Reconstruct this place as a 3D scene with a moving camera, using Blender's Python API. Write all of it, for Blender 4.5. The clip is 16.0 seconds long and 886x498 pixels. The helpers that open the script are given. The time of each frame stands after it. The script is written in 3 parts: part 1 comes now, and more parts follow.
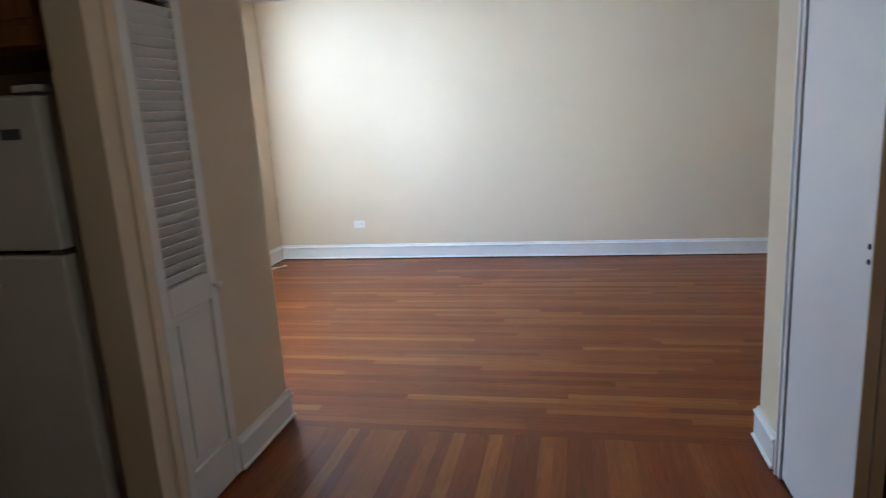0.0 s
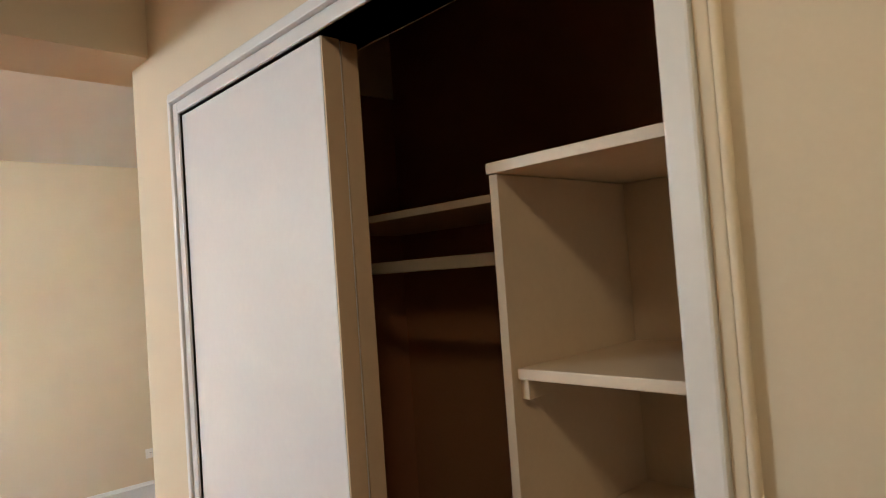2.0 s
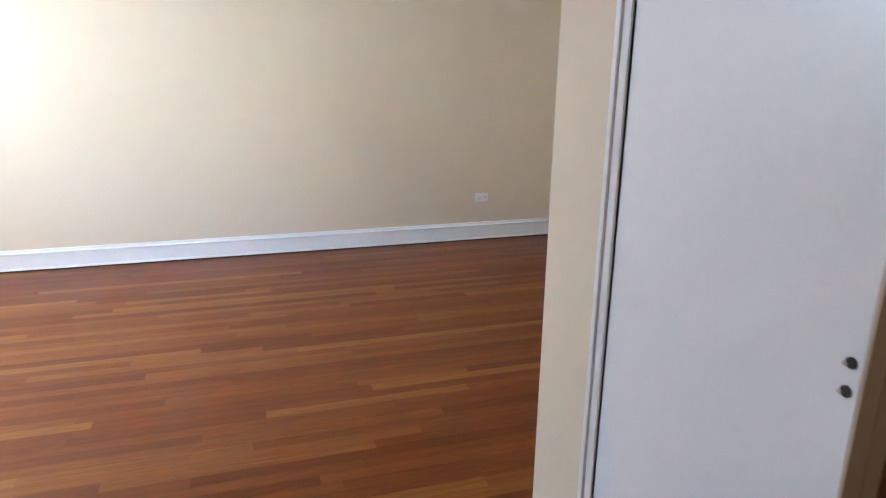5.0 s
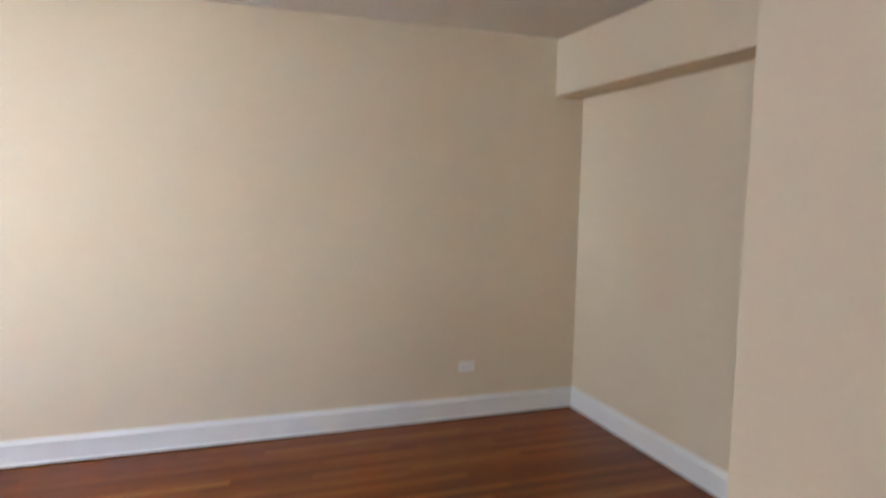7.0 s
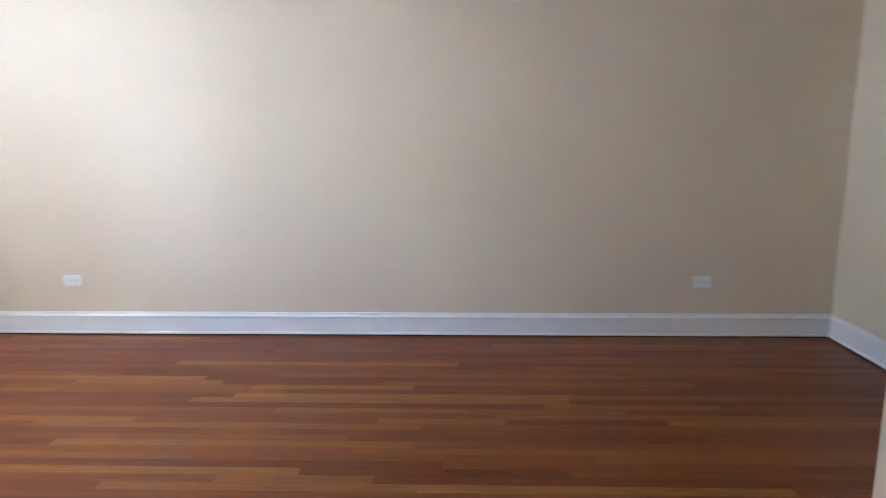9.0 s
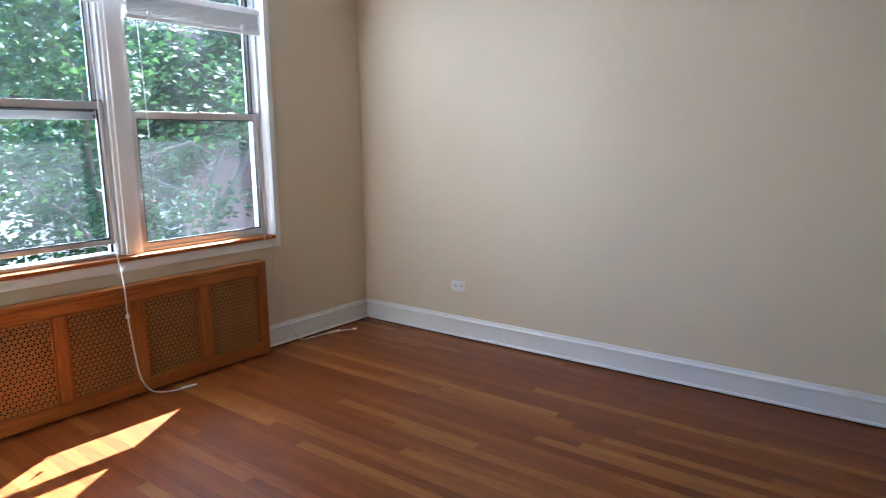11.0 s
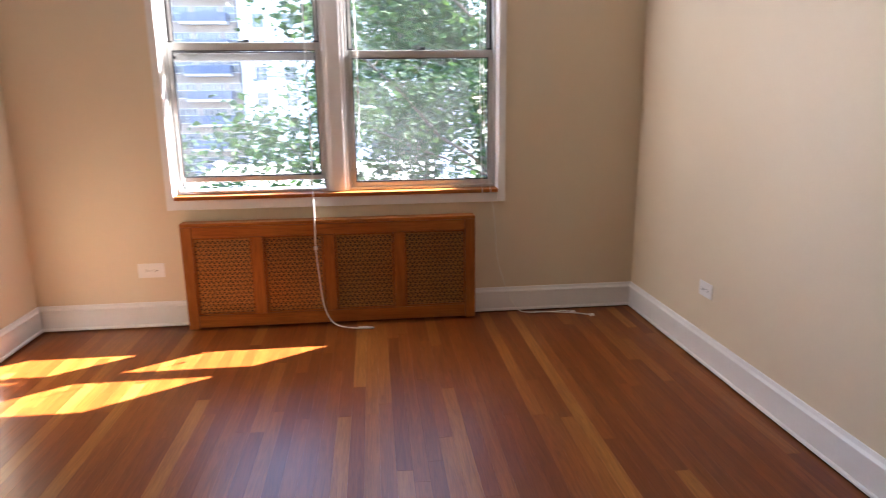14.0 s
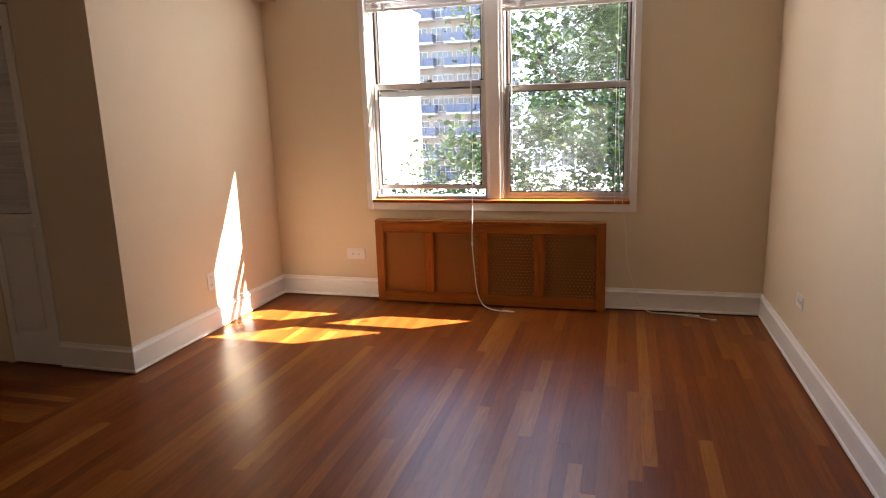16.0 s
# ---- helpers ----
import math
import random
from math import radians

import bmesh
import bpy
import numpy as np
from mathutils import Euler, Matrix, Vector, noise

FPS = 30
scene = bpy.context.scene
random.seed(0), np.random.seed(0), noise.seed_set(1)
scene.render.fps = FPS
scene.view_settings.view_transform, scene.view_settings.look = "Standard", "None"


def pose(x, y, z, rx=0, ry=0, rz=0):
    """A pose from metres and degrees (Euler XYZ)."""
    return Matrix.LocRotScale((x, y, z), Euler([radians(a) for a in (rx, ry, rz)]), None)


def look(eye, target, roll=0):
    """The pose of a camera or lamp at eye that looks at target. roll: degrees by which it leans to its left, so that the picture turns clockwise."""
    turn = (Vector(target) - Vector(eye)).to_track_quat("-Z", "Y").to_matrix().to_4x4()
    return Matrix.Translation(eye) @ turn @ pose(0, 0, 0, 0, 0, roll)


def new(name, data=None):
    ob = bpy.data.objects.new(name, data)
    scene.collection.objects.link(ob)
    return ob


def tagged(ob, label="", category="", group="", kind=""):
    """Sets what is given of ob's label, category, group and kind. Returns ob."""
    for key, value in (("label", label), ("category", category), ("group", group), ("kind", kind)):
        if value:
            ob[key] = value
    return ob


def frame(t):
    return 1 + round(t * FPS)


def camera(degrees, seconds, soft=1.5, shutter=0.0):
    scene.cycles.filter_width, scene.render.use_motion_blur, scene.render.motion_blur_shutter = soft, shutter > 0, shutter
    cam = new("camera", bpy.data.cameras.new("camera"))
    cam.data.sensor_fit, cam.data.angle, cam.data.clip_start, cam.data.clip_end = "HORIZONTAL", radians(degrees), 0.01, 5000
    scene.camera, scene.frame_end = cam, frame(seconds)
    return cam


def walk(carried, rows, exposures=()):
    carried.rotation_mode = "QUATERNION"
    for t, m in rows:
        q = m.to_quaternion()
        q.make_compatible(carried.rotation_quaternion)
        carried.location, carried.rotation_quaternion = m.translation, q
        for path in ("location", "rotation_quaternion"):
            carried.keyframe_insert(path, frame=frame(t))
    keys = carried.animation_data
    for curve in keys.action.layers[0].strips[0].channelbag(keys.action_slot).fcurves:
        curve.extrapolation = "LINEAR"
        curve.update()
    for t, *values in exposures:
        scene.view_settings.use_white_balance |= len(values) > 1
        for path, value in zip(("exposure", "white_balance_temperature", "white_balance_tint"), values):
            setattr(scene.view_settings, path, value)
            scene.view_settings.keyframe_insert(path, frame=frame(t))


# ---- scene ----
cam = camera(69.2, 16.0, soft=1.0, shutter=0.4)
PATH = [
    (0, (3.118, -6.309, 1.474), (2.71, -4.396, 1.056), -3.4),
    (0.5, (3.19, -6.007, 1.464), (3.037, -4.065, 1.014), -3.9),
    (1, (3.286, -5.686, 1.467), (3.617, -3.755, 1.068), -2.3),
    (1.5, (3.39, -5.471, 1.585), (4.347, -3.719, 1.462), -6.0),
    (2, (3.278, -5.375, 1.629), (4.649, -3.921, 1.701), -4.1),
    (2.5, (3.345, -5.334, 1.504), (4.683, -3.909, 1.083), 0.6),
    (3, (3.27, -5.358, 1.378), (4.489, -4.067, 0.457), 0.2),
    (3.5, (3.288, -5.329, 1.341), (4.424, -4.03, 0.329), 0.3),
    (4, (3.196, -5.312, 1.422), (4.185, -3.721, 0.72), 1.1),
    (4.5, (3.114, -5.208, 1.432), (3.696, -3.383, 0.857), 0.9),
    (6.8, (3.342, -4.105, 1.541), (3.952, -2.251, 1.103), 0.5),
    (7, (3.399, -4.025, 1.596), (4.078, -2.153, 1.408), 1.2),
    (7.5, (3.305, -4.078, 1.602), (4.126, -2.255, 1.557), 1.3),
    (8, (3.38, -4.02, 1.377), (4.044, -2.147, 1.149), 0.6),
    (8.5, (3.44, -4.002, 1.303), (3.794, -2.059, 0.983), -0.3),
    (9, (3.503, -4.097, 1.345), (3.441, -2.131, 0.982), -0.3),
    (9.5, (3.547, -3.927, 1.372), (3.083, -2.015, 1.013), 0.8),
    (9.9, (3.552, -3.976, 1.382), (2.814, -2.143, 1.072), 1.2),
    (10.2, (3.543, -3.911, 1.39), (2.662, -2.14, 1.092), 0.1),
    (12.5, (3.467, -2.654, 1.348), (1.82, -1.58, 0.986), 0.2),
    (13, (3.649, -2.371, 1.226), (1.887, -1.479, 0.907), -0.4),
    (13.5, (3.734, -2.042, 1.297), (1.87, -1.473, 0.847), -0.4),
    (14, (3.75, -1.581, 1.293), (1.813, -1.375, 0.839), -0.7),
    (14.5, (3.788, -1.271, 1.339), (1.859, -1.527, 0.879), 0.1),
    (15, (4.019, -1.181, 1.364), (2.113, -1.569, 0.898), -0.3),
    (15.5, (4.302, -1.053, 1.372), (2.41, -1.536, 0.939), -1.2),
    (16, (4.502, -0.893, 1.385), (2.62, -1.429, 0.975), -1.8),
]
EXPOSURES = [(0, 4.8, 4600, 1), (1, 4.62, 4850, 0), (1.5, 4.95, 5800, 4), (2, 5.55, 5900, 4), (3.5, 6.0, 5000, 4), (4.5, 5.55, 4950, 4), (7, 5.0, 5400, 7), (8, 5.0, 5350, 7), (9, 4.7, 4850, 7),
             (10.2, 4.1, 4850, 4), (12.5, 3.95, 5500, 13), (14, 4.0, 5900, 17), (14.5, 4.0, 5900, 17), (16, 3.65, 6900, 19)]
walk(cam, [(t, look(eye, target, roll)) for t, eye, target, roll in PATH], EXPOSURES)



# ---- world, sun ----
SUN_TO = Vector((-0.55, 0.875, 1.015)).normalized()      # towards the sun
world = bpy.data.worlds.new("sky")
scene.world = world
world.use_nodes = True
wn = world.node_tree
sky = wn.nodes.new("ShaderNodeTexSky")
sky.sky_type = "NISHITA"
sky.sun_disc = False
sky.sun_elevation = math.asin(SUN_TO.z)
sky.sun_rotation = math.atan2(SUN_TO.x, SUN_TO.y)
wn.nodes["Background"].inputs["Strength"].default_value = 0.15
wn.links.new(sky.outputs[0], wn.nodes["Background"].inputs["Color"])
sun = new("sun", bpy.data.lights.new("sun", "SUN"))
sun.data.energy = 5.0
sun.data.angle = radians(0.5)
sun.data.color = (1.0, 0.93, 0.82)
sun.matrix_world = look(SUN_TO * 60, (0, 0, 0))

# daylight from the top of the window opening, standing in for the open sky
skylight = new("window_daylight", bpy.data.lights.new("window_daylight", "AREA"))
skylight.data.shape = "RECTANGLE"
skylight.data.size, skylight.data.size_y = 1.72, 0.15
skylight.data.energy = 2.2
skylight.data.spread = radians(180)
skylight.data.color = (0.96, 0.98, 1.0)
skylight.matrix_world = look((-0.03, -1.78, 2.31), (1.0, -1.78, 1.75))

# ---- plan, metres ----
H = 2.64                 # ceiling
XR = 5.905               # right-hand wall of the living room
YF = 0.015               # long blank wall
YN = -3.535              # wall opposite to it
XW = -0.015              # inner face of the window wall
XC = 1.68                # wall with the louvered door
XK = 3.88                # wall with the closet
YK = -3.545              # its end
YB = -7.6                # end of the entrance hall
WY0, WY1, WZ0, WZ1 = -2.725, -0.835, 0.745, 2.42   # window opening
BEAM = 2.24


# ---- materials ----
def material(name):
    m = bpy.data.materials.new(name)
    m.use_nodes = True
    return m, m.node_tree, m.node_tree.nodes["Principled BSDF"]


def node(nt, kind, **sets):
    n = nt.nodes.new("ShaderNode" + kind)
    for k, v in sets.items():
        n.inputs[k].default_value = v
    return n


def surface(name, dark, light, rough=0.6, scale=8.0, fine=90.0, bump=0.06, metal=0.0, coat=0.0, spread=0.12, stretch=(1, 1, 1)):
    """Painted or raw stuff: soft colour drift at two scales, fine relief."""
    m, nt, bs = material(name)
    tc = node(nt, "TexCoord")
    mp = node(nt, "Mapping", Scale=stretch)
    nt.links.new(tc.outputs["Object"], mp.inputs["Vector"])
    a = node(nt, "TexNoise", Scale=scale, Detail=6.0, Roughness=0.6)
    b = node(nt, "TexNoise", Scale=fine, Detail=3.0)
    mixv = node(nt, "Mix", Factor=0.35)
    ramp = node(nt, "ValToRGB")
    ramp.color_ramp.elements[0].position, ramp.color_ramp.elements[1].position = 0.5 - spread * 2, 0.5 + spread * 2
    ramp.color_ramp.elements[0].color, ramp.color_ramp.elements[1].color = (*dark, 1), (*light, 1)
    for n in (a, b):
        nt.links.new(mp.outputs[0], n.inputs["Vector"])
    nt.links.new(a.outputs["Fac"], mixv.inputs["A"])
    nt.links.new(b.outputs["Fac"], mixv.inputs["B"])
    nt.links.new(mixv.outputs["Result"], ramp.inputs["Fac"])
    nt.links.new(ramp.outputs["Color"], bs.inputs["Base Color"])
    rr = node(nt, "MapRange")
    rr.inputs["To Min"].default_value, rr.inputs["To Max"].default_value = max(0.02, rough - 0.08), min(1, rough + 0.08)
    nt.links.new(a.outputs["Fac"], rr.inputs["Value"])
    nt.links.new(rr.outputs[0], bs.inputs["Roughness"])
    bp = node(nt, "Bump", Strength=bump, Distance=0.004)
    nt.links.new(mixv.outputs["Result"], bp.inputs["Height"])
    nt.links.new(bp.outputs[0], bs.inputs["Normal"])
    bs.inputs["Metallic"].default_value = metal
    bs.inputs["Coat Weight"].default_value = coat
    bs.inputs["Coat Roughness"].default_value = 0.15
    return m


def wood(name, tones, along, rough=0.36, coat=0.2, board=True, grain=1.0):
    """Varnished boards: each piece takes its own tone, with grain along one axis."""
    m, nt, bs = material(name)
    tc = node(nt, "TexCoord")
    info = node(nt, "ObjectInfo")
    off = node(nt, "VectorMath")
    off.operation = "MULTIPLY_ADD"
    off.inputs[1].default_value = (37, 23, 11)
    nt.links.new(info.outputs["Random"], off.inputs[0])
    nt.links.new(tc.outputs["Object"], off.inputs[2])
    sc = {"x": (1.7, 26, 26), "y": (26, 1.7, 26), "z": (26, 26, 1.7)}[along]
    mp = node(nt, "Mapping", Scale=sc)
    nt.links.new(off.outputs[0], mp.inputs["Vector"])
    g = node(nt, "TexNoise", Scale=1.6 * grain, Detail=8.0, Roughness=0.7, Distortion=1.3)
    f = node(nt, "TexNoise", Scale=9.0 * grain, Detail=4.0)
    st = node(nt, "TexNoise", Scale=1.7, Detail=3.0)
    nt.links.new(mp.outputs[0], g.inputs["Vector"])
    nt.links.new(mp.outputs[0], f.inputs["Vector"])
    nt.links.new(tc.outputs["Object"], st.inputs["Vector"])
    ramp = node(nt, "ValToRGB")
    cr = ramp.color_ramp
    while len(cr.elements) < len(tones):
        cr.elements.new(0.5)
    for e, (p, c) in zip(cr.elements, tones):
        e.position, e.color = p, (*c, 1)
    if board:
        nt.links.new(info.outputs["Random"], ramp.inputs["Fac"])
    else:
        nt.links.new(st.outputs["Fac"], ramp.inputs["Fac"])
    mx = node(nt, "Mix")
    mx.data_type, mx.blend_type = "RGBA", "MULTIPLY"
    mx.inputs["Factor"].default_value = 0.85
    gr = node(nt, "ValToRGB")
    gr.color_ramp.elements[0].position, gr.color_ramp.elements[0].color = 0.33, (0.55, 0.46, 0.40, 1)
    gr.color_ramp.elements[1].position, gr.color_ramp.elements[1].color = 0.62, (1.15, 1.13, 1.1, 1)
    mixg = node(nt, "Mix", Factor=0.3)
    nt.links.new(g.outputs["Fac"], mixg.inputs["A"])
    nt.links.new(f.outputs["Fac"], mixg.inputs["B"])
    nt.links.new(mixg.outputs["Result"], gr.inputs["Fac"])
    nt.links.new(ramp.outputs["Color"], mx.inputs["A"])
    nt.links.new(gr.outputs["Color"], mx.inputs["B"])
    nt.links.new(mx.outputs["Result"], bs.inputs["Base Color"])
    rr = node(nt, "MapRange")
    rr.inputs["To Min"].default_value, rr.inputs["To Max"].default_value = rough - 0.08, rough + 0.12
    nt.links.new(st.outputs["Fac"], rr.inputs["Value"])
    nt.links.new(rr.outputs[0], bs.inputs["Roughness"])
    bp = node(nt, "Bump", Strength=0.1, Distance=0.002)
    nt.links.new(mixg.outputs["Result"], bp.inputs["Height"])
    nt.links.new(bp.outputs[0], bs.inputs["Normal"])
    bs.inputs["Specular IOR Level"].default_value = 0.23
    bs.inputs["Coat Weight"].default_value = coat
    bs.inputs["Coat Roughness"].default_value = 0.2
    return m


def glass_pane(name, dust):
    m, nt, bs = material(name)
    out = nt.nodes["Material Output"]
    tr, gl, df = node(nt, "BsdfTransparent"), node(nt, "BsdfGlossy", Roughness=0.02), node(nt, "BsdfTranslucent")
    df.inputs["Color"].default_value = (0.9, 0.93, 0.95, 1)
    fr = node(nt, "Fresnel", IOR=1.45)
    m1, m2 = node(nt, "MixShader"), node(nt, "MixShader")
    tc = node(nt, "TexCoord")
    nz = node(nt, "TexNoise", Scale=2.5, Detail=8.0, Distortion=0.8)
    rr = node(nt, "MapRange")
    rr.inputs["From Min"].default_value, rr.inputs["From Max"].default_value = 0.35, 0.75
    rr.inputs["To Min"].default_value, rr.inputs["To Max"].default_value = dust * 0.3, dust
    nt.links.new(tc.outputs["Object"], nz.inputs["Vector"])
    nt.links.new(nz.outputs["Fac"], rr.inputs["Value"])
    nt.links.new(fr.outputs[0], m1.inputs[0])
    nt.links.new(tr.outputs[0], m1.inputs[1])
    nt.links.new(gl.outputs[0], m1.inputs[2])
    nt.links.new(rr.outputs[0], m2.inputs[0])
    nt.links.new(m1.outputs[0], m2.inputs[1])
    nt.links.new(df.outputs[0], m2.inputs[2])
    nt.links.new(m2.outputs[0], out.inputs["Surface"])
    return m


def foliage(name, dark, light):
    m, nt, bs = material(name)
    geo = node(nt, "NewGeometry")
    ramp = node(nt, "ValToRGB")
    ramp.color_ramp.elements[0].color, ramp.color_ramp.elements[1].color = (*dark, 1), (*light, 1)
    nt.links.new(geo.outputs["Random Per Island"], ramp.inputs["Fac"])
    nt.links.new(ramp.outputs[0], bs.inputs["Base Color"])
    bs.inputs["Roughness"].default_value = 0.65
    bs.inputs["Specular IOR Level"].default_value = 0.2
    tl, mx = node(nt, "BsdfTranslucent"), node(nt, "MixShader")
    mx.inputs[0].default_value = 0.3
    nt.links.new(ramp.outputs[0], tl.inputs["Color"])
    nt.links.new(bs.outputs[0], mx.inputs[1])
    nt.links.new(tl.outputs[0], mx.inputs[2])
    nt.links.new(mx.outputs[0], nt.nodes["Material Output"].inputs["Surface"])
    return m


PAINT = surface("cream_wall_paint", (0.67, 0.575, 0.42), (0.71, 0.615, 0.46), 0.72, 1.3, 160, 0.10)
CEIL = surface("white_ceiling_paint", (0.68, 0.66, 0.62), (0.73, 0.71, 0.67), 0.8, 1.5, 120, 0.08)
WHITE = surface("white_gloss_trim", (0.74, 0.74, 0.73), (0.82, 0.82, 0.81), 0.32, 3, 60, 0.08)
DOORW = surface("white_door_paint", (0.76, 0.76, 0.78), (0.82, 0.82, 0.83), 0.3, 2.2, 70, 0.05)
EDGE = surface("tan_door_edge", (0.58, 0.44, 0.30), (0.64, 0.49, 0.34), 0.55, 6, 80, 0.1)
SHELF = surface("cream_shelf_paint", (0.70, 0.56, 0.40), (0.77, 0.63, 0.46), 0.5, 5, 90, 0.08)
# Red-brown darkened to carry the closet's shade in the colour itself.
CLOSET_SHADED = surface("shaded_closet_wall", (0.44, 0.21, 0.11), (0.50, 0.25, 0.13), 0.7, 2, 90, 0.08)
ALU = surface("aluminium_frame", (0.52, 0.51, 0.49), (0.62, 0.61, 0.59), 0.38, 6, 120, 0.04, metal=0.55)
GASKET = surface("black_rubber", (0.02, 0.02, 0.02), (0.04, 0.04, 0.04), 0.6)
PLATE = surface("white_plastic", (0.78, 0.77, 0.75), (0.82, 0.81, 0.79), 0.35, 8, 60, 0.02)
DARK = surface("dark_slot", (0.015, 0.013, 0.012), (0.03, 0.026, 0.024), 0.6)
CORD = surface("white_cord", (0.70, 0.69, 0.66), (0.80, 0.79, 0.76), 0.6, 30, 300, 0.2)
BRASS = surface("brass_grille", (0.36, 0.17, 0.05), (0.48, 0.25, 0.08), 0.42, 7, 80, 0.05, metal=0.5)
FRIDGE = surface("white_enamel", (0.76, 0.75, 0.73), (0.82, 0.81, 0.79), 0.35, 3, 200, 0.12)
CHROME = surface("grey_metal", (0.4, 0.4, 0.4), (0.5, 0.5, 0.5), 0.3, metal=1.0)
BADGE = surface("badge_grey", (0.10, 0.10, 0.11), (0.14, 0.14, 0.15), 0.35)
TONES = [(0.0, (0.155, 0.036, 0.006)), (0.35, (0.19, 0.049, 0.008)), (0.7, (0.22, 0.065, 0.011)), (0.88, (0.26, 0.090, 0.016)), (1.0, (0.31, 0.124, 0.024))]
FLOOR_X = wood("fir_boards_lengthwise", TONES, "x", 0.33, 0.06)
FLOOR_Y = wood("fir_boards_crosswise", TONES, "y", 0.33, 0.06)
HONEY_T = [(0.3, (0.29, 0.092, 0.016)), (0.7, (0.37, 0.132, 0.025))]
HONEY_H = wood("honey_wood_level", HONEY_T, "y", 0.38, 0.08, board=False, grain=0.7)
HONEY_V = wood("honey_wood_upright", HONEY_T, "z", 0.38, 0.08, board=False, grain=0.7)
OAK = wood("oak_cabinet", [(0.3, (0.24, 0.10, 0.035)), (0.7, (0.30, 0.13, 0.045))], "z", 0.4, 0.2, board=False)
# Closet floor: a red-brown far darker than the hall boards.
CLOSETFLOOR = surface("dark_closet_floor", (0.05, 0.014, 0.007), (0.085, 0.024, 0.011), 0.4, 5, 60, 0.1, stretch=(1, 0.2, 1))
SUBFLOOR = surface("subfloor", (0.03, 0.015, 0.008), (0.05, 0.025, 0.012), 0.9)
CLEAR = glass_pane("clear_window_glass", 0.006)
DUSTY = glass_pane("dusty_window_glass", 0.016)
LEAF = foliage("maple_leaves", (0.010, 0.030, 0.011), (0.050, 0.100, 0.026))
BARK = surface("bark", (0.05, 0.04, 0.03), (0.12, 0.10, 0.08), 0.9, 9, 60, 0.6, stretch=(1, 1, 0.3))
FACADE_W = surface("white_render", (0.62, 0.62, 0.62), (0.70, 0.70, 0.69), 0.8, 0.5, 6, 0.1)
FACADE_T = surface("tan_brick_far", (0.20, 0.165, 0.14), (0.26, 0.215, 0.18), 0.85, 0.6, 9, 0.1)
BRICK = surface("brown_brick", (0.13, 0.07, 0.06), (0.24, 0.13, 0.11), 0.85, 3, 14, 0.2)
MORTAR = surface("mortar", (0.20, 0.17, 0.16), (0.27, 0.24, 0.22), 0.9)
BLUE = surface("blue_grey_balcony_panel", (0.05, 0.065, 0.11), (0.075, 0.095, 0.15), 0.6, 2, 20, 0.05)
SLAB = surface("concrete_slab", (0.38, 0.37, 0.36), (0.46, 0.45, 0.44), 0.8, 1, 12, 0.1)
FARGLASS = surface("far_window_glass", (0.04, 0.05, 0.065), (0.08, 0.10, 0.12), 0.12, 0.4, 2, 0.0)
ROOF = surface("pale_roofing", (0.5, 0.5, 0.5), (0.6, 0.6, 0.6), 0.8, 0.7, 8, 0.1)
GROUND = surface("street_ground", (0.05, 0.055, 0.045), (0.09, 0.10, 0.075), 0.9, 0.2, 3, 0.2)


# ---- mesh helpers ----
def box_into(bm, x0, x1, y0, y1, z0, z1, bevel=0.0):
    r = bmesh.ops.create_cube(bm, size=1, matrix=Matrix.Translation(((x0 + x1) / 2, (y0 + y1) / 2, (z0 + z1) / 2)) @ Matrix.Diagonal((abs(x1 - x0), abs(y1 - y0), abs(z1 - z0), 1)))
    if bevel:
        es = list({e for v in r["verts"] for e in v.link_edges})
        bmesh.ops.bevel(bm, geom=es, offset=bevel, segments=2, affect="EDGES", profile=0.6)
    return bm


def box(x0, x1, y0, y1, z0, z1, bevel=0.0):
    return box_into(bmesh.new(), x0, x1, y0, y1, z0, z1, bevel)


def boxes(*rows, bevel=0.0):
    bm = bmesh.new()
    for r in rows:
        box_into(bm, *r, bevel)
    return bm


def cyl_into(bm, centre, axis, radius, length, seg=16, radius2=None):
    rot = Vector((0, 0, 1)).rotation_difference(Vector(axis)).to_matrix().to_4x4()
    bmesh.ops.create_cone(bm, cap_ends=True, segments=seg, radius1=radius, radius2=radius if radius2 is None else radius2, depth=length, matrix=Matrix.Translation(centre) @ rot)
    return bm


def mesh_of(name, bm, mat, smooth=False):
    me = bpy.data.meshes.new(name)
    bm.normal_update()
    bm.to_mesh(me)
    bm.free()
    me.materials.append(mat)
    if smooth:
        me.polygons.foreach_set("use_smooth", [True] * len(me.polygons))
    return me


def part(name, bm, mat, parent=None, label="", smooth=False):
    """Links a bmesh as one mesh object under a thing or under a part."""
    ob = new(name, mesh_of(name, bm, mat, smooth))
    if parent is not None:
        ob.parent = parent
        ob.matrix_parent_inverse = parent.matrix_basis.inverted() if parent.parent is None else Matrix.Identity(4)
    if label:
        ob["label"] = label
    return ob


def thing(name, label, category, at=(0, 0, 0), group="", kind=""):
    e = new(name)
    e.location = at
    e.matrix_basis = Matrix.Translation(at)
    e.empty_display_size = 0.1
    return tagged(e, label, category, group, kind)


def structure(name, bm, mat, label, category, smooth=False):
    return tagged(part(name, bm, mat, smooth=smooth), label, category, kind="structure")


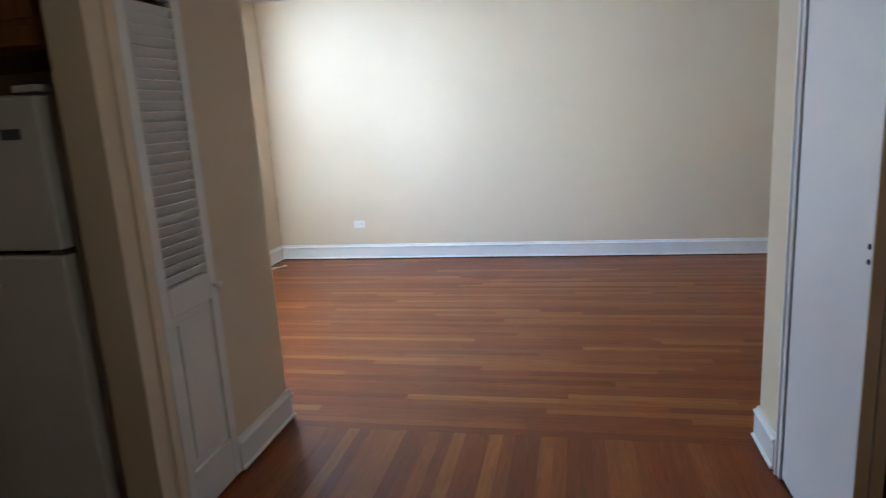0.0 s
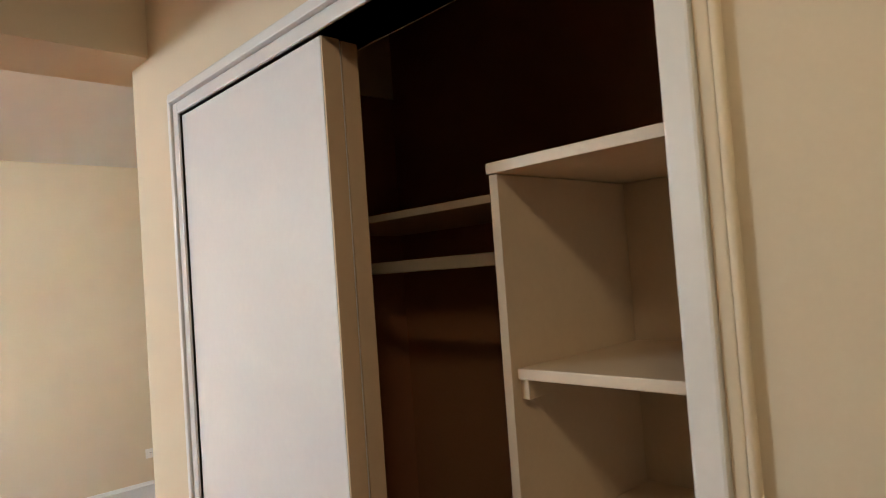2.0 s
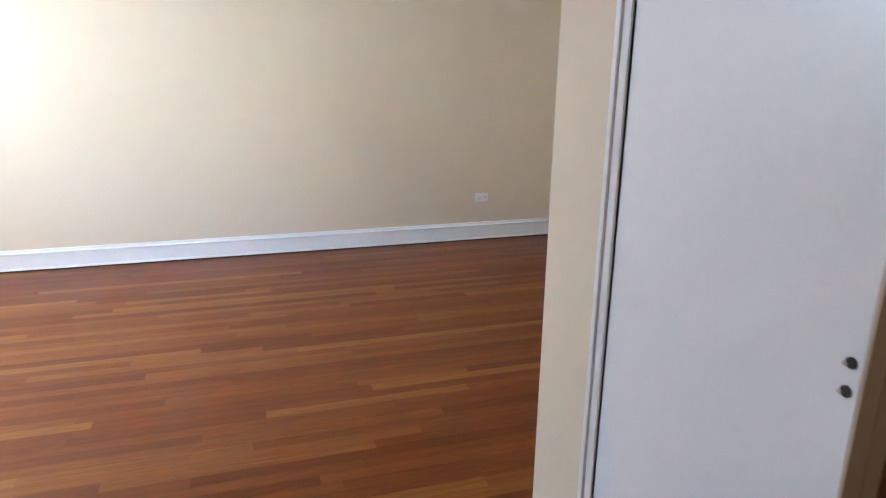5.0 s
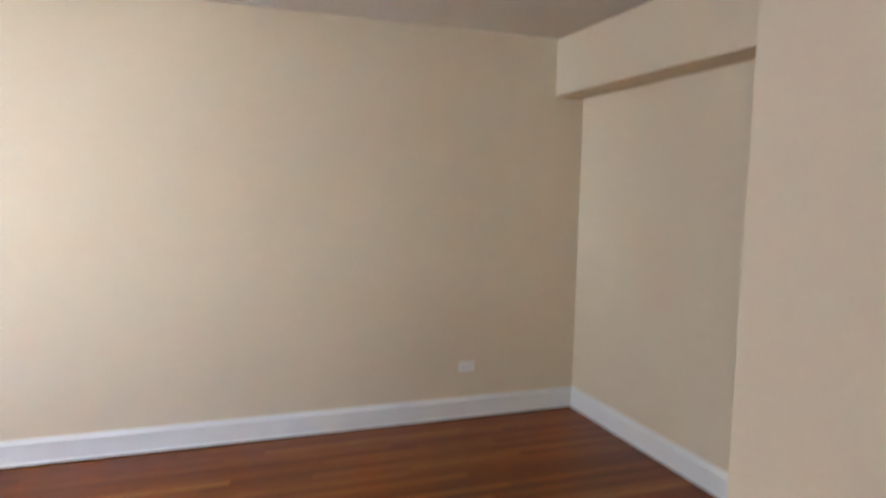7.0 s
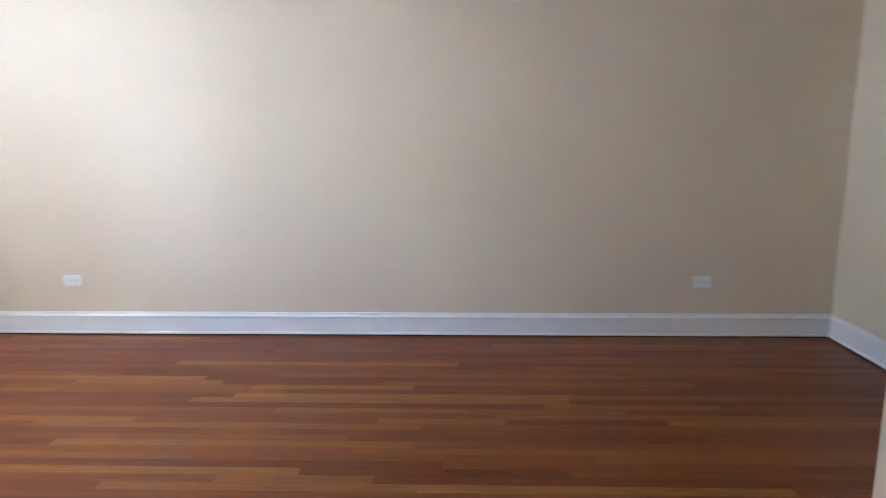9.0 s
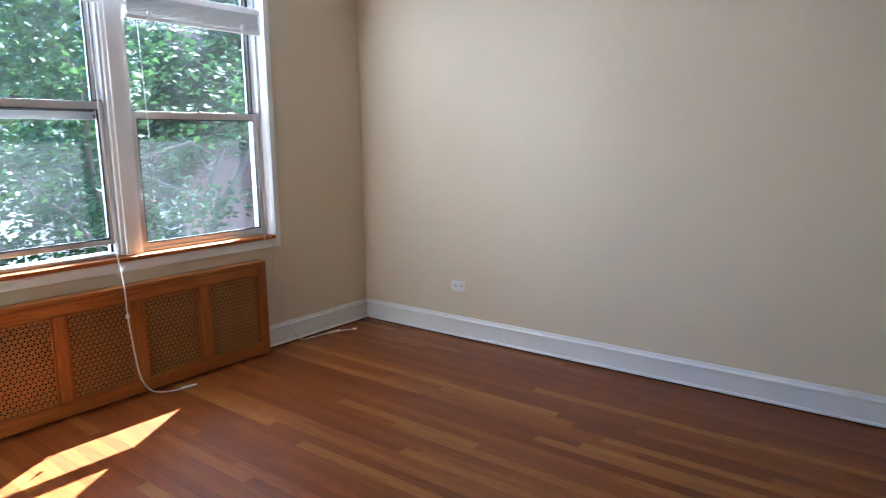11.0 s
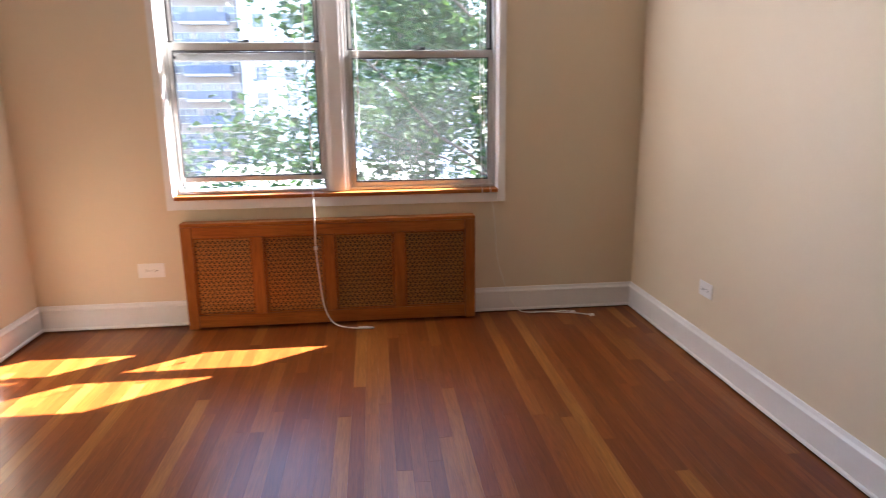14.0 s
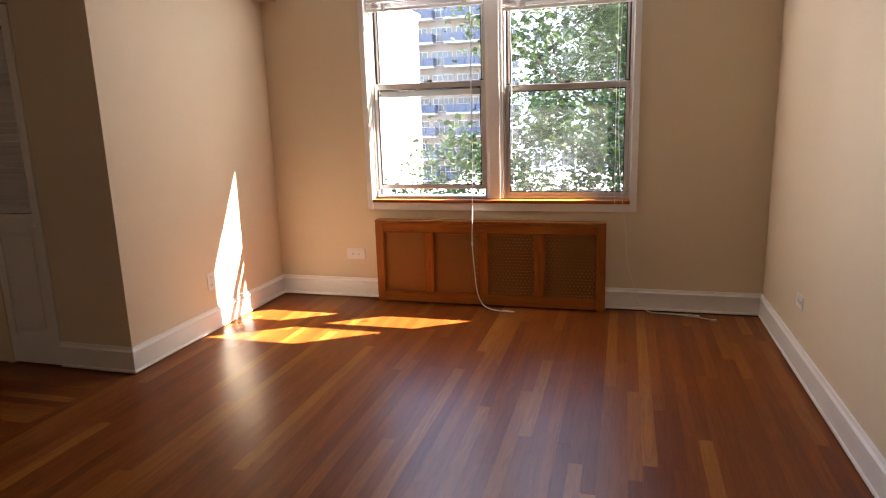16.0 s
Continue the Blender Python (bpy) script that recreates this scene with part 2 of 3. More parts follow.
def tube(name, pts, radius, mat, parent=None, label="", res=3):
    cu = bpy.data.curves.new(name, "CURVE")
    cu.dimensions, cu.bevel_depth, cu.bevel_resolution = "3D", radius, res
    sp = cu.splines.new("NURBS")
    sp.points.add(len(pts) - 1)
    for p, q in zip(sp.points, pts):
        p.co = (*q, 1)
    sp.use_endpoint_u, sp.order_u = True, 3
    tmp = new("tmp_curve", cu)
    me = bpy.data.meshes.new_from_object(tmp.evaluated_get(bpy.context.evaluated_depsgraph_get()))
    bpy.data.objects.remove(tmp)
    me.materials.append(mat)
    ob = new(name, me)
    if parent is not None:
        ob.parent = parent
        ob.matrix_parent_inverse = parent.matrix_basis.inverted()
    if label:
        ob["label"] = label
    return ob


# ---- large structure ----
T = 0.14
structure("wall_north", box(XW - 0.3, XR + T, YF, YF + 0.2, 0, H + 0.2), PAINT, "long blank cream painted plaster wall", "wall")
structure("wall_east", box(XR, XR + T, YK - 0.1, YF, 0, H + 0.2), PAINT, "cream painted wall under a dropped soffit", "wall")
structure("wall_window", boxes((XW - 0.2, XW, YN - T, WY0, 0, H + 0.2), (XW - 0.2, XW, WY1, YF, 0, H + 0.2),
          (XW - 0.2, XW, WY0, WY1, 0, WZ0), (XW - 0.2, XW, WY0, WY1, WZ1, H + 0.2)), PAINT, "cream painted outer wall with a wide window", "wall")
structure("wall_south", box(XW, XC - T, YN - T, YN, 0, H + 0.2), PAINT, "cream painted wall crossed by a patch of sun", "wall")
# wall with the louvered door: opening y -4.40 to -4.03, 2.03 high
structure("wall_louver", boxes((XC - T, XC, -4.03, YN, 0, H + 0.2), (XC - T, XC, -4.53, -4.40, 0, H + 0.2), (XC - T, XC, -4.40, -4.03, 2.03, H + 0.2)), PAINT,
          "cream painted corner wall beside the louvered door", "wall")
structure("wall_kitchen_head", box(XC - T, XC, -6.3, -4.53, 2.1, H + 0.2), PAINT, "cream painted wall over the kitchen opening", "wall")
structure("wall_hall_west", box(XC - T, XC, YB, -6.3, 0, H + 0.2), PAINT, "cream painted hall wall", "wall")
structure("wall_hall_end", box(-0.8, 5.2, YB - T, YB, 0, H + 0.2), PAINT, "cream painted end wall of the hall", "wall")
# closet wall: opening y -5.07 to -3.857, 2.05 high
CY0, CY1, CZ = -5.075, -3.857, 2.05
structure("wall_closet", boxes((XK, XK + 0.11, CY1, YK, 0, H + 0.2), (XK, XK + 0.11, CY0, CY1, CZ, H + 0.2), (XK, XK + 0.11, YB, CY0, 0, H + 0.2)), PAINT,
          "cream painted wall around the closet opening", "wall")
structure("wall_south_east", box(XK + 0.11, XR, YK - 0.1, YK, 0, H + 0.2), PAINT, "cream painted wall behind the closet", "wall")
# closet inside: its dimness is put into the wall colour
structure("wall_closet_back", box(4.70, 4.78, -5.35, YK - 0.1, -0.1, 2.5), CLOSET_SHADED, "dim unlit closet back wall", "wall")
structure("wall_closet_south", box(XK + 0.11, 4.70, -5.35, -5.27, -0.1, 2.5), CLOSET_SHADED, "dim unlit closet side wall", "wall")
structure("wall_closet_north", box(XK + 0.11, 4.70, YK - 0.115, YK - 0.1, -0.1, 2.5), CLOSET_SHADED, "dim unlit closet side wall behind the sliding doors", "wall")
structure("ceiling_closet", box(XK + 0.11, 4.70, -5.27, YK - 0.115, 2.5, 2.56), CLOSET_SHADED, "dim closet ceiling", "ceiling")
structure("ceiling", boxes((XW - 0.19, XR + T, -3.68, YF, H, H + 0.15), (-0.8, XR + T, YB, -3.68, H, H + 0.15)), CEIL, "flat white painted ceiling", "ceiling")
structure("beam_hall", box(XW, XR - 0.22, -3.67, -3.40, BEAM, H), PAINT, "cream painted beam between hall and living room", "beam")
structure("soffit_east", box(5.68, XR, YK, YF, 2.255, H), PAINT, "cream painted dropped soffit along the wall", "soffit")
# kitchen shell
structure("wall_kitchen", boxes((-0.8, -0.66, YB, -3.68, 0, H), (-0.66, XC - T, -3.75, -3.675, 0, H)), PAINT, "dim kitchen walls behind the refrigerator", "wall")
structure("wall_louver_closet", box(XC - 0.20, XC - 0.16, -4.39, -3.76, 0, 2.4), CLOSET_SHADED, "dim back of the shallow closet", "wall")

# sub-floor under the boards
structure("floor", boxes((XW, XR, YN, YF, -0.12, -0.012), (-0.66, XK + 0.11, YB, YN, -0.12, -0.012), (XK + 0.11, 4.70, -5.27, YK - 0.115, -0.12, -0.012)), SUBFLOOR,
          "varnished fir strip floor", "floor")
FLOOR_OB = bpy.data.objects["floor"]


# ---- baseboards ----
BB = [(0.0, 0.0), (0.024, 0.0), (0.024, 0.006), (0.021, 0.012), (0.016, 0.015), (0.016, 0.112), (0.021, 0.116), (0.021, 0.122), (0.012, 0.132), (0.008, 0.146), (0.0, 0.146)]


def baseboard(p, q, n, label="white painted baseboard with a bead and shoe moulding", miter=(0, 0)):
    """Run of moulded baseboard from p to q; n points into the room. miter: how far each end runs on per metre of thickness."""
    p, q, n = Vector((*p, 0)), Vector((*q, 0)), Vector((*n, 0))
    d = (q - p).normalized()
    bm = bmesh.new()
    rings = []
    steps = max(2, int((q - p).length / 0.5))
    for k in range(steps + 1):
        ring = []
        for a, z in BB:
            c = p.lerp(q, k / steps) + n * a
            if k == 0:
                c = c - d * a * miter[0]
            if k == steps:
                c = c + d * a * miter[1]
            wob = 0.0012 * math.sin(7.3 * k + p.x * 3 + p.y)
            ring.append(bm.verts.new((c.x + n.x * wob * (a > 0), c.y + n.y * wob * (a > 0), z + 0.010)))
        rings.append(ring)
    for r0, r1 in zip(rings, rings[1:]):
        for i in range(len(BB) - 1):
            bm.faces.new((r0[i], r0[i + 1], r1[i + 1], r1[i]))
    bm.faces.new(rings[0])
    bm.faces.new(list(reversed(rings[-1])))
    bmesh.ops.recalc_face_normals(bm, faces=bm.faces)
    return structure("baseboard", bm, WHITE, label, "baseboard")


baseboard((XW, YF), (XR, YF), (0, -1), miter=(-1, -1))
baseboard((XR, YF), (XR, YK), (-1, 0), miter=(-1, -1))
baseboard((XK, YK), (XR, YK), (0, 1), miter=(1, -1))
baseboard((XW, -0.995), (XW, YF), (1, 0), miter=(0, -1))
baseboard((XW, YN), (XW, -2.675), (1, 0), miter=(-1, 0))
baseboard((XW, YN), (XC, YN), (0, 1), miter=(-1, 1))
baseboard((XC, YN), (XC, -4.03), (1, 0), miter=(1, 0))
baseboard((XK, YK), (XK, -3.80), (-1, 0), miter=(1, 0))
baseboard((XK, -5.14), (XK, YB), (-1, 0))

# Dark strips fill the gap below the baseboards to draw its shade.
structure("gap_shade_strip", boxes((XW + 0.02, XR - 0.02, YF - 0.0185, YF - 0.001, 0.0006, 0.0095), (XW + 0.001, XW + 0.0185, -0.99, YF - 0.02, 0.0006, 0.0095)), SUBFLOOR, "dark strip standing for the shade in the gap under the baseboard", "gap")


# ---- window ----
def window_unit(name, y0, y1, raised, n):
    """One double-hung aluminium window: outer frame, upper sash outside, lower sash inside."""
    w = thing(name, "aluminium double-hung window" + (", lower sash slightly raised" if raised else ", shut"), "window", (-0.12, (y0 + y1) / 2, WZ0), kind="structure")
    fx0, fx1 = -0.19, -0.075
    fw = 0.016
    part("window_frame", boxes((fx0, fx1, y0, y0 + fw, WZ0 + 0.03, WZ1 - 0.03), (fx0, fx1, y1 - fw, y1, WZ0 + 0.03, WZ1 - 0.03),
         (fx0, fx1, y0 + fw, y1 - fw, WZ0 + 0.03, WZ0 + 0.046), (fx0, fx1, y0 + fw, y1 - fw, WZ1 - 0.07, WZ1 - 0.03), bevel=0.003), ALU, w)
    part("parting_strip", boxes((-0.134, -0.129, y0 + fw, y0 + fw + 0.012, WZ0 + 0.047, WZ1 - 0.072), (-0.134, -0.129, y1 - fw - 0.012, y1 - fw, WZ0 + 0.047, WZ1 - 0.072)), GASKET, w)
    zr = 1.535

    def sash(nm, x0, x1, za, zb, glassmat, low):
        st = 0.024
        a, b = y0 + 0.018, y1 - 0.018
        bot, top = (0.028, 0.042) if low else (0.042, 0.03)
        s = part(nm, boxes((x0, x1, a, a + st, za, zb), (x0, x1, b - st, b, za, zb), (x0, x1, a + st, b - st, za, za + bot), (x0, x1, a + st, b - st, zb - top, zb), bevel=0.004), ALU, w)
        xm = (x0 + x1) / 2
        g = part("pane", box(xm - 0.003, xm + 0.003, a + st - 0.004, b - st + 0.004, za + bot - 0.004, zb - top + 0.004), glassmat, s)
        g.visible_shadow = False
        part("gasket", boxes((xm + 0.004, x1 - 0.003, a + st, a + st + 0.006, za + bot, zb - top), (xm + 0.004, x1 - 0.003, b - st - 0.006, b - st, za + bot, zb - top),
             (xm + 0.004, x1 - 0.003, a + st + 0.006, b - st - 0.006, za + bot, za + bot + 0.007), (xm + 0.004, x1 - 0.003, a + st + 0.006, b - st - 0.006, zb - top - 0.006, zb - top)), GASKET, s)
        for yy in (a + 0.003, b - 0.033):
            if low:
                part("tilt_latch", box(x0 + 0.006, x1 - 0.004, yy, yy + 0.03, zb + 0.0005, zb + 0.009, 0.002), GASKET, s, "small black tilt latch")
            else:
                part("tilt_latch", box(x1 - 0.001, x1 + 0.003, yy, yy + 0.03, za + 0.012, za + 0.026, 0.001), GASKET, s, "small black tilt latch")
        return s
    up = 0.05 if raised else 0.0
    drop = 0.006 if raised else 0.0
    sash("upper_sash", -0.175, -0.135, zr - 0.01 - drop, WZ1 - 0.072 - drop, CLEAR, False)
    low = sash("lower_sash", -0.128, -0.088, WZ0 + 0.047 + up, zr + 0.035 + up * 0.9, DUSTY, True)
    ym = (y0 + y1) / 2
    part("sash_lock", boxes((-0.125, -0.095, ym - 0.03, ym + 0.03, zr + 0.035 + up * 0.9, zr + 0.043 + up * 0.9), (-0.118, -0.102, ym - 0.008, ym + 0.03, zr + 0.043 + up * 0.9, zr + 0.052 + up * 0.9), bevel=0.002), GASKET, low, "small dark sash lock")
    return w


window_unit("window_1", WY0 + 0.0165, -1.845, True, 1)
window_unit("window_2", -1.725, WY1 - 0.0165, False, 2)
wm = structure("window_mullion", boxes((-0.2, -0.06, -1.845, -1.725, WZ0 + 0.03, WZ1 - 0.03), (-0.06, -0.045, -1.825, -1.745, WZ0 + 0.03, WZ1 - 0.03), bevel=0.004), WHITE, "white painted post between two windows", "mullion")
structure("window_reveal", boxes((-0.205, XW + 0.004, WY0 + 0.002, WY0 + 0.016, WZ0 + 0.03, WZ1 - 0.03), (-0.205, XW + 0.004, WY1 - 0.016, WY1 - 0.002, WZ0 + 0.03, WZ1 - 0.03),
          (-0.205, XW + 0.004, WY0 + 0.002, WY1 - 0.002, WZ1 - 0.03, WZ1 - 0.002)), WHITE, "white painted window lining", "lining")
structure("window_casing", boxes((XW, XW + 0.018, WY0 - 0.03, WY0 + 0.012, WZ0 - 0.05, WZ1 + 0.055), (XW, XW + 0.018, WY1 - 0.012, WY1 + 0.03, WZ0 - 0.05, WZ1 + 0.055),
          (XW, XW + 0.018, WY0 + 0.012, WY1 - 0.012, WZ1 - 0.012, WZ1 + 0.055), (XW, XW + 0.016, WY0 + 0.012, WY1 - 0.012, WZ0 - 0.05, WZ0 + 0.004), bevel=0.003), WHITE, "narrow white window casing", "casing")
structure("window_sill", box(-0.205, XW + 0.028, WY0 + 0.014, WY1 - 0.014, WZ0 + 0.006, WZ0 + 0.028, 0.004), HONEY_H, "worn varnished wooden window sill", "sill")


def blind(y0, y1, z):
    """Raised slatted blind: head rail, stack of slats, bottom rail, cords."""
    b = thing("window_blind", "white slatted blind drawn up to the window head", "blind", (-0.04, (y0 + y1) / 2, z), "blinds in the window")
    part("head_rail", box(-0.055, -0.022, y0, y1, 2.18, 2.22, 0.003), PLATE, b)
    part("bottom_rail", box(-0.056, -0.026, y0, y1, z, z + 0.02, 0.005), PLATE, b)
    k, zz = 0, z + 0.026
    while zz < 2.172:
        bm = bmesh.new()
        tilt = 0.0015 * math.sin(k * 2.1)
        box_into(bm, -0.058 + tilt, -0.024 + tilt, y0 + 0.004, y1 - 0.004, zz, zz + 0.004, 0.0012)
        part("slat", bm, PLATE, b)
        zz += 0.0085
        k += 1
    for yy in (y0 + 0.13, y1 - 0.13):
        part("clip", box(-0.06, -0.020, yy - 0.012, yy + 0.012, z - 0.004, z + 0.05, 0.003), PLATE, b)
    return b


blind(WY0 + 0.022, -1.85, 2.115)
blind(-1.72, WY1 - 0.022, 2.06)


def draw_cord(name, pts, r, label):
    e = thing(name, label, "cord", pts[-1])
    tube("strand", pts, r, CORD, e)
    return e


lc = draw_cord("blind_cord", [(0.0, -1.93, 2.10), (0.02, -1.935, 1.6), (0.035, -1.925, 1.1), (0.05, -1.93, 0.80), (0.095, -1.925, 0.62), (0.10, -1.93, 0.48), (0.105, -1.915, 0.30), (0.11, -1.90, 0.12), (0.125, -1.86, 0.03), (0.16, -1.80, 0.006), (0.19, -1.70, 0.005), (0.20, -1.62, 0.006), (0.185, -1.61, 0.006), (0.17, -1.70, 0.006)], 0.0038,
               "long white looped blind cord reaching the floor")
part("cord_joint", cyl_into(bmesh.new(), (0.10, -1.928, 0.47), (0, 0, 1), 0.009, 0.022, 12), PLATE, lc)
rc = draw_cord("blind_cord", [(-0.03, -1.66, 2.05), (-0.025, -1.655, 1.6), (-0.02, -1.65, 1.25), (-0.02, -1.655, 1.17), (-0.02, -1.66, 1.1)], 0.0026, "short white blind cord with a tassel")
part("tassel", cyl_into(bmesh.new(), (-0.02, -1.66, 1.085), (0, 0, 1), 0.010, 0.045, 12, 0.004), PLATE, rc)
draw_cord("blind_cord", [(-0.02, -0.93, 2.05), (-0.018, -0.94, 1.5), (0.0, -0.925, 1.0), (0.012, -0.90, 0.77), (0.025, -0.87, 0.60), (0.018, -0.86, 0.35), (0.03, -0.80, 0.16), (0.03, -0.77, 0.08)], 0.0016, "thin white cord hanging beside the casing")
draw_cord("blind_cord", [(-0.02, -0.95, 2.05), (-0.018, -0.955, 1.4), (0.005, -0.95, 0.9), (0.02, -0.945, 0.70)], 0.0016, "thin white cord hanging over the sill")
fc = draw_cord("floor_cable", [(0.03, -0.78, 0.10), (0.045, -0.74, 0.02), (0.06, -0.66, 0.006), (0.05, -0.55, 0.006), (0.08, -0.47, 0.006), (0.10, -0.38, 0.006), (0.15, -0.30, 0.006)], 0.0035, "loose white cable end lying on the floor")
part("plug", box(0.145, 0.165, -0.31, -0.28, 0.002, 0.014, 0.003), PLATE, fc)
fc2 = draw_cord("floor_cable", [(0.04, -0.62, 0.005), (0.07, -0.52, 0.006), (0.055, -0.44, 0.009), (0.085, -0.40, 0.011)], 0.003, "short white cable lying by the baseboard")
part("plug", box(0.08, 0.10, -0.405, -0.38, 0.002, 0.016, 0.003), PLATE, fc2)


# ---- radiator cover ----
def radiator_cover():
    X0, X1, Y0, Y1, Z1 = XW + 0.002, 0.078, -2.677, -0.998, 0.628
    r = thing("radiator_cover", "honey-coloured wooden radiator cover with four brass grilles", "radiator cover", ((X0 + X1) / 2, (Y0 + Y1) / 2, 0))
    xf = X1 - 0.02
    part("top_board", box(X0, X1 + 0.002, Y0, Y1, Z1 - 0.02, Z1, 0.003), HONEY_H, r)
    part("top_rail", box(xf, X1, Y0 + 0.062, Y1 - 0.062, 0.545, Z1 - 0.022, 0.002), HONEY_H, r)
    part("bottom_rail", box(xf, X1, Y0 + 0.062, Y1 - 0.062, 0.012, 0.085, 0.002), HONEY_H, r)
    for a, b in ((Y0, Y0 + 0.060), (Y1 - 0.060, Y1)):
        part("stile", box(xf, X1, a, b, 0.004, Z1 - 0.022, 0.002), HONEY_V, r)
    for a, b in ((-2.29, -2.225), (-1.885, -1.82), (-1.48, -1.415)):
        part("stile", box(xf, X1, a, b, 0.087, 0.543, 0.002), HONEY_V, r)
    for a, b in ((Y0, Y0 + 0.018), (Y1 - 0.018, Y1)):
        part("side_panel", box(X0, xf - 0.002, a, b, 0.004, Z1 - 0.022, 0.002), HONEY_V, r)
    # Added black sheet; its colour stands for the shade inside the cover.
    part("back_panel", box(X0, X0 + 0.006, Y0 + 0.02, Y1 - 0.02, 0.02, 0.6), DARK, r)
    z0, z1 = 0.087, 0.543
    for a, b in ((Y0 + 0.062, -2.292), (-2.223, -1.887), (-1.818, -1.482), (-1.413, Y1 - 0.062)):
        bm = bmesh.new()
        pitch, wd = 0.0235, 0.0062
        cy, cz = (a + b) / 2, (z0 + z1) / 2
        for ang in (0, 60, 120):
            d = Vector((math.cos(radians(ang)), math.sin(radians(ang))))
            nn = Vector((-d.y, d.x))
            k = -30
            while k <= 30:
                o = nn * (k * pitch)
                lo, hi = -2.0, 2.0
                for c, h, s in ((o.x, (b - a) / 2, d.x), (o.y, (z1 - z0) / 2, d.y)):
                    if abs(s) < 1e-6:
                        if abs(c) > h:
                            lo, hi = 1, 0
                        continue
                    t0, t1 = sorted(((-h - c) / s, (h - c) / s))
                    lo, hi = max(lo, t0), min(hi, t1)
                if hi - lo > 0.008:
                    p, q = o + d * lo, o + d * hi
                    vs = []
                    for xx in (xf - 0.0015, xf + 0.0012 + ang * 0.000003):
                        for e, sg in ((p, -1), (q, -1), (q, 1), (p, 1)):
                            c = e + nn * (sg * wd / 2)
                            vs.append(bm.verts.new((xx, cy + c.x, cz + c.y)))
                    for f in ((4, 5, 6, 7), (3, 2, 1, 0), (0, 1, 5, 4), (2, 3, 7, 6)):
                        bm.faces.new([vs[i] for i in f])
                k += 1
        bmesh.ops.recalc_face_normals(bm, faces=bm.faces)
        g = part("grille", bm, BRASS, r, "pierced brass grille")
        part("bead", boxes((xf, X1 - 0.006, a, a + 0.008, z0, z1), (xf, X1 - 0.006, b - 0.008, b, z0, z1), (xf, X1 - 0.006, a + 0.008, b - 0.008, z0, z0 + 0.008), (xf, X1 - 0.006, a + 0.008, b - 0.008, z1 - 0.008, z1), bevel=0.002), HONEY_V, r)


radiator_cover()


# ---- outlets ----
def outlet(c, n, label, size=(0.118, 0.074)):
    """Sideways duplex outlet: bevelled plate, two faces with slots, screw."""
    o = thing("wall_outlet", label, "outlet", c, "wall outlets")
    turn = Vector((0, -1, 0)).rotation_difference(Vector(n)).to_matrix().to_4x4()

    def put(nm, bm, mat, parent):
        bmesh.ops.transform(bm, matrix=Matrix.Translation(c) @ turn, verts=bm.verts)
        return part(nm, bm, mat, parent)
    w, h = size
    put("cover_plate", box(-w / 2, w / 2, -0.006, 0, -h / 2, h / 2, 0.0025), PLATE, o)
    for s in (-1, 1):
        f = put("socket_face", box(s * 0.024 - 0.017, s * 0.024 + 0.017, -0.0085, -0.006, -0.0145, 0.0145, 0.002), PLATE, o)
        for dz in (-0.006, 0.006):
            put("slot", box(s * 0.024 - 0.006, s * 0.024 + 0.002, -0.0092, -0.0085, dz - 0.0012, dz + 0.0012), DARK, f)
        put("slot", cyl_into(bmesh.new(), (s * 0.024 + 0.009, -0.0088, 0), (0, 1, 0), 0.0028, 0.001, 10), DARK, f)
    put("screw", cyl_into(bmesh.new(), (0, -0.0068, 0), (0, 1, 0), 0.003, 0.0016, 10), CHROME, o)


outlet((0.893, YF, 0.372), (0, -1, 0), "white duplex outlet low on the long wall")
outlet((5.053, YF, 0.370), (0, -1, 0), "white duplex outlet near the soffit corner")
outlet((XW, -2.882, 0.346), (1, 0, 0), "white duplex outlet beside the radiator cover", (0.15, 0.085))
outlet((0.92, YN, 0.34), (0, 1, 0), "white outlet in the sunlit wall")


# ---- closet ----
CASE = "white moulded casing around the closet opening"
structure("closet_casing_north", boxes((XK - 0.006, XK + 0.11, CY1, CY1 + 0.028, 0, CZ + 0.028), (XK - 0.013, XK + 0.004, CY1 + 0.028, CY1 + 0.045, 0, CZ + 0.045), bevel=0.003), WHITE, CASE, "casing")
structure("closet_casing_south", box(XK - 0.014, XK + 0.11, CY0 - 0.034, CY0, 0, CZ + 0.028, 0.004), WHITE, CASE, "casing")
structure("closet_casing_moulding", box(XK - 0.007, XK + 0.004, CY0 - 0.050, CY0 - 0.0345, 0, CZ + 0.045, 0.003), PAINT, "cream painted quarter moulding beside the closet casing", "moulding")
conduit = thing("conduit", "thin cream-painted conduit running up beside the closet casing", "pipe", (XK - 0.008, CY0 - 0.057, 0))
part("pipe", cyl_into(bmesh.new(), (XK - 0.008, CY0 - 0.057, H / 2), (0, 0, 1), 0.0055, H - 0.004, 16), PAINT, conduit, smooth=True)
for z in (0.2, 1.271):
    part("clip", cyl_into(bmesh.new(), (XK - 0.008, CY0 - 0.057, z), (0, 0, 1), 0.0090, 0.014, 16), PAINT, conduit)
structure("closet_casing_head", boxes((XK - 0.006, XK + 0.11, CY0, CY1, CZ, CZ + 0.028), (XK - 0.018, XK + 0.004, CY0 - 0.027, CY1 + 0.027, CZ + 0.028, CZ + 0.05), bevel=0.003), WHITE, CASE, "casing")


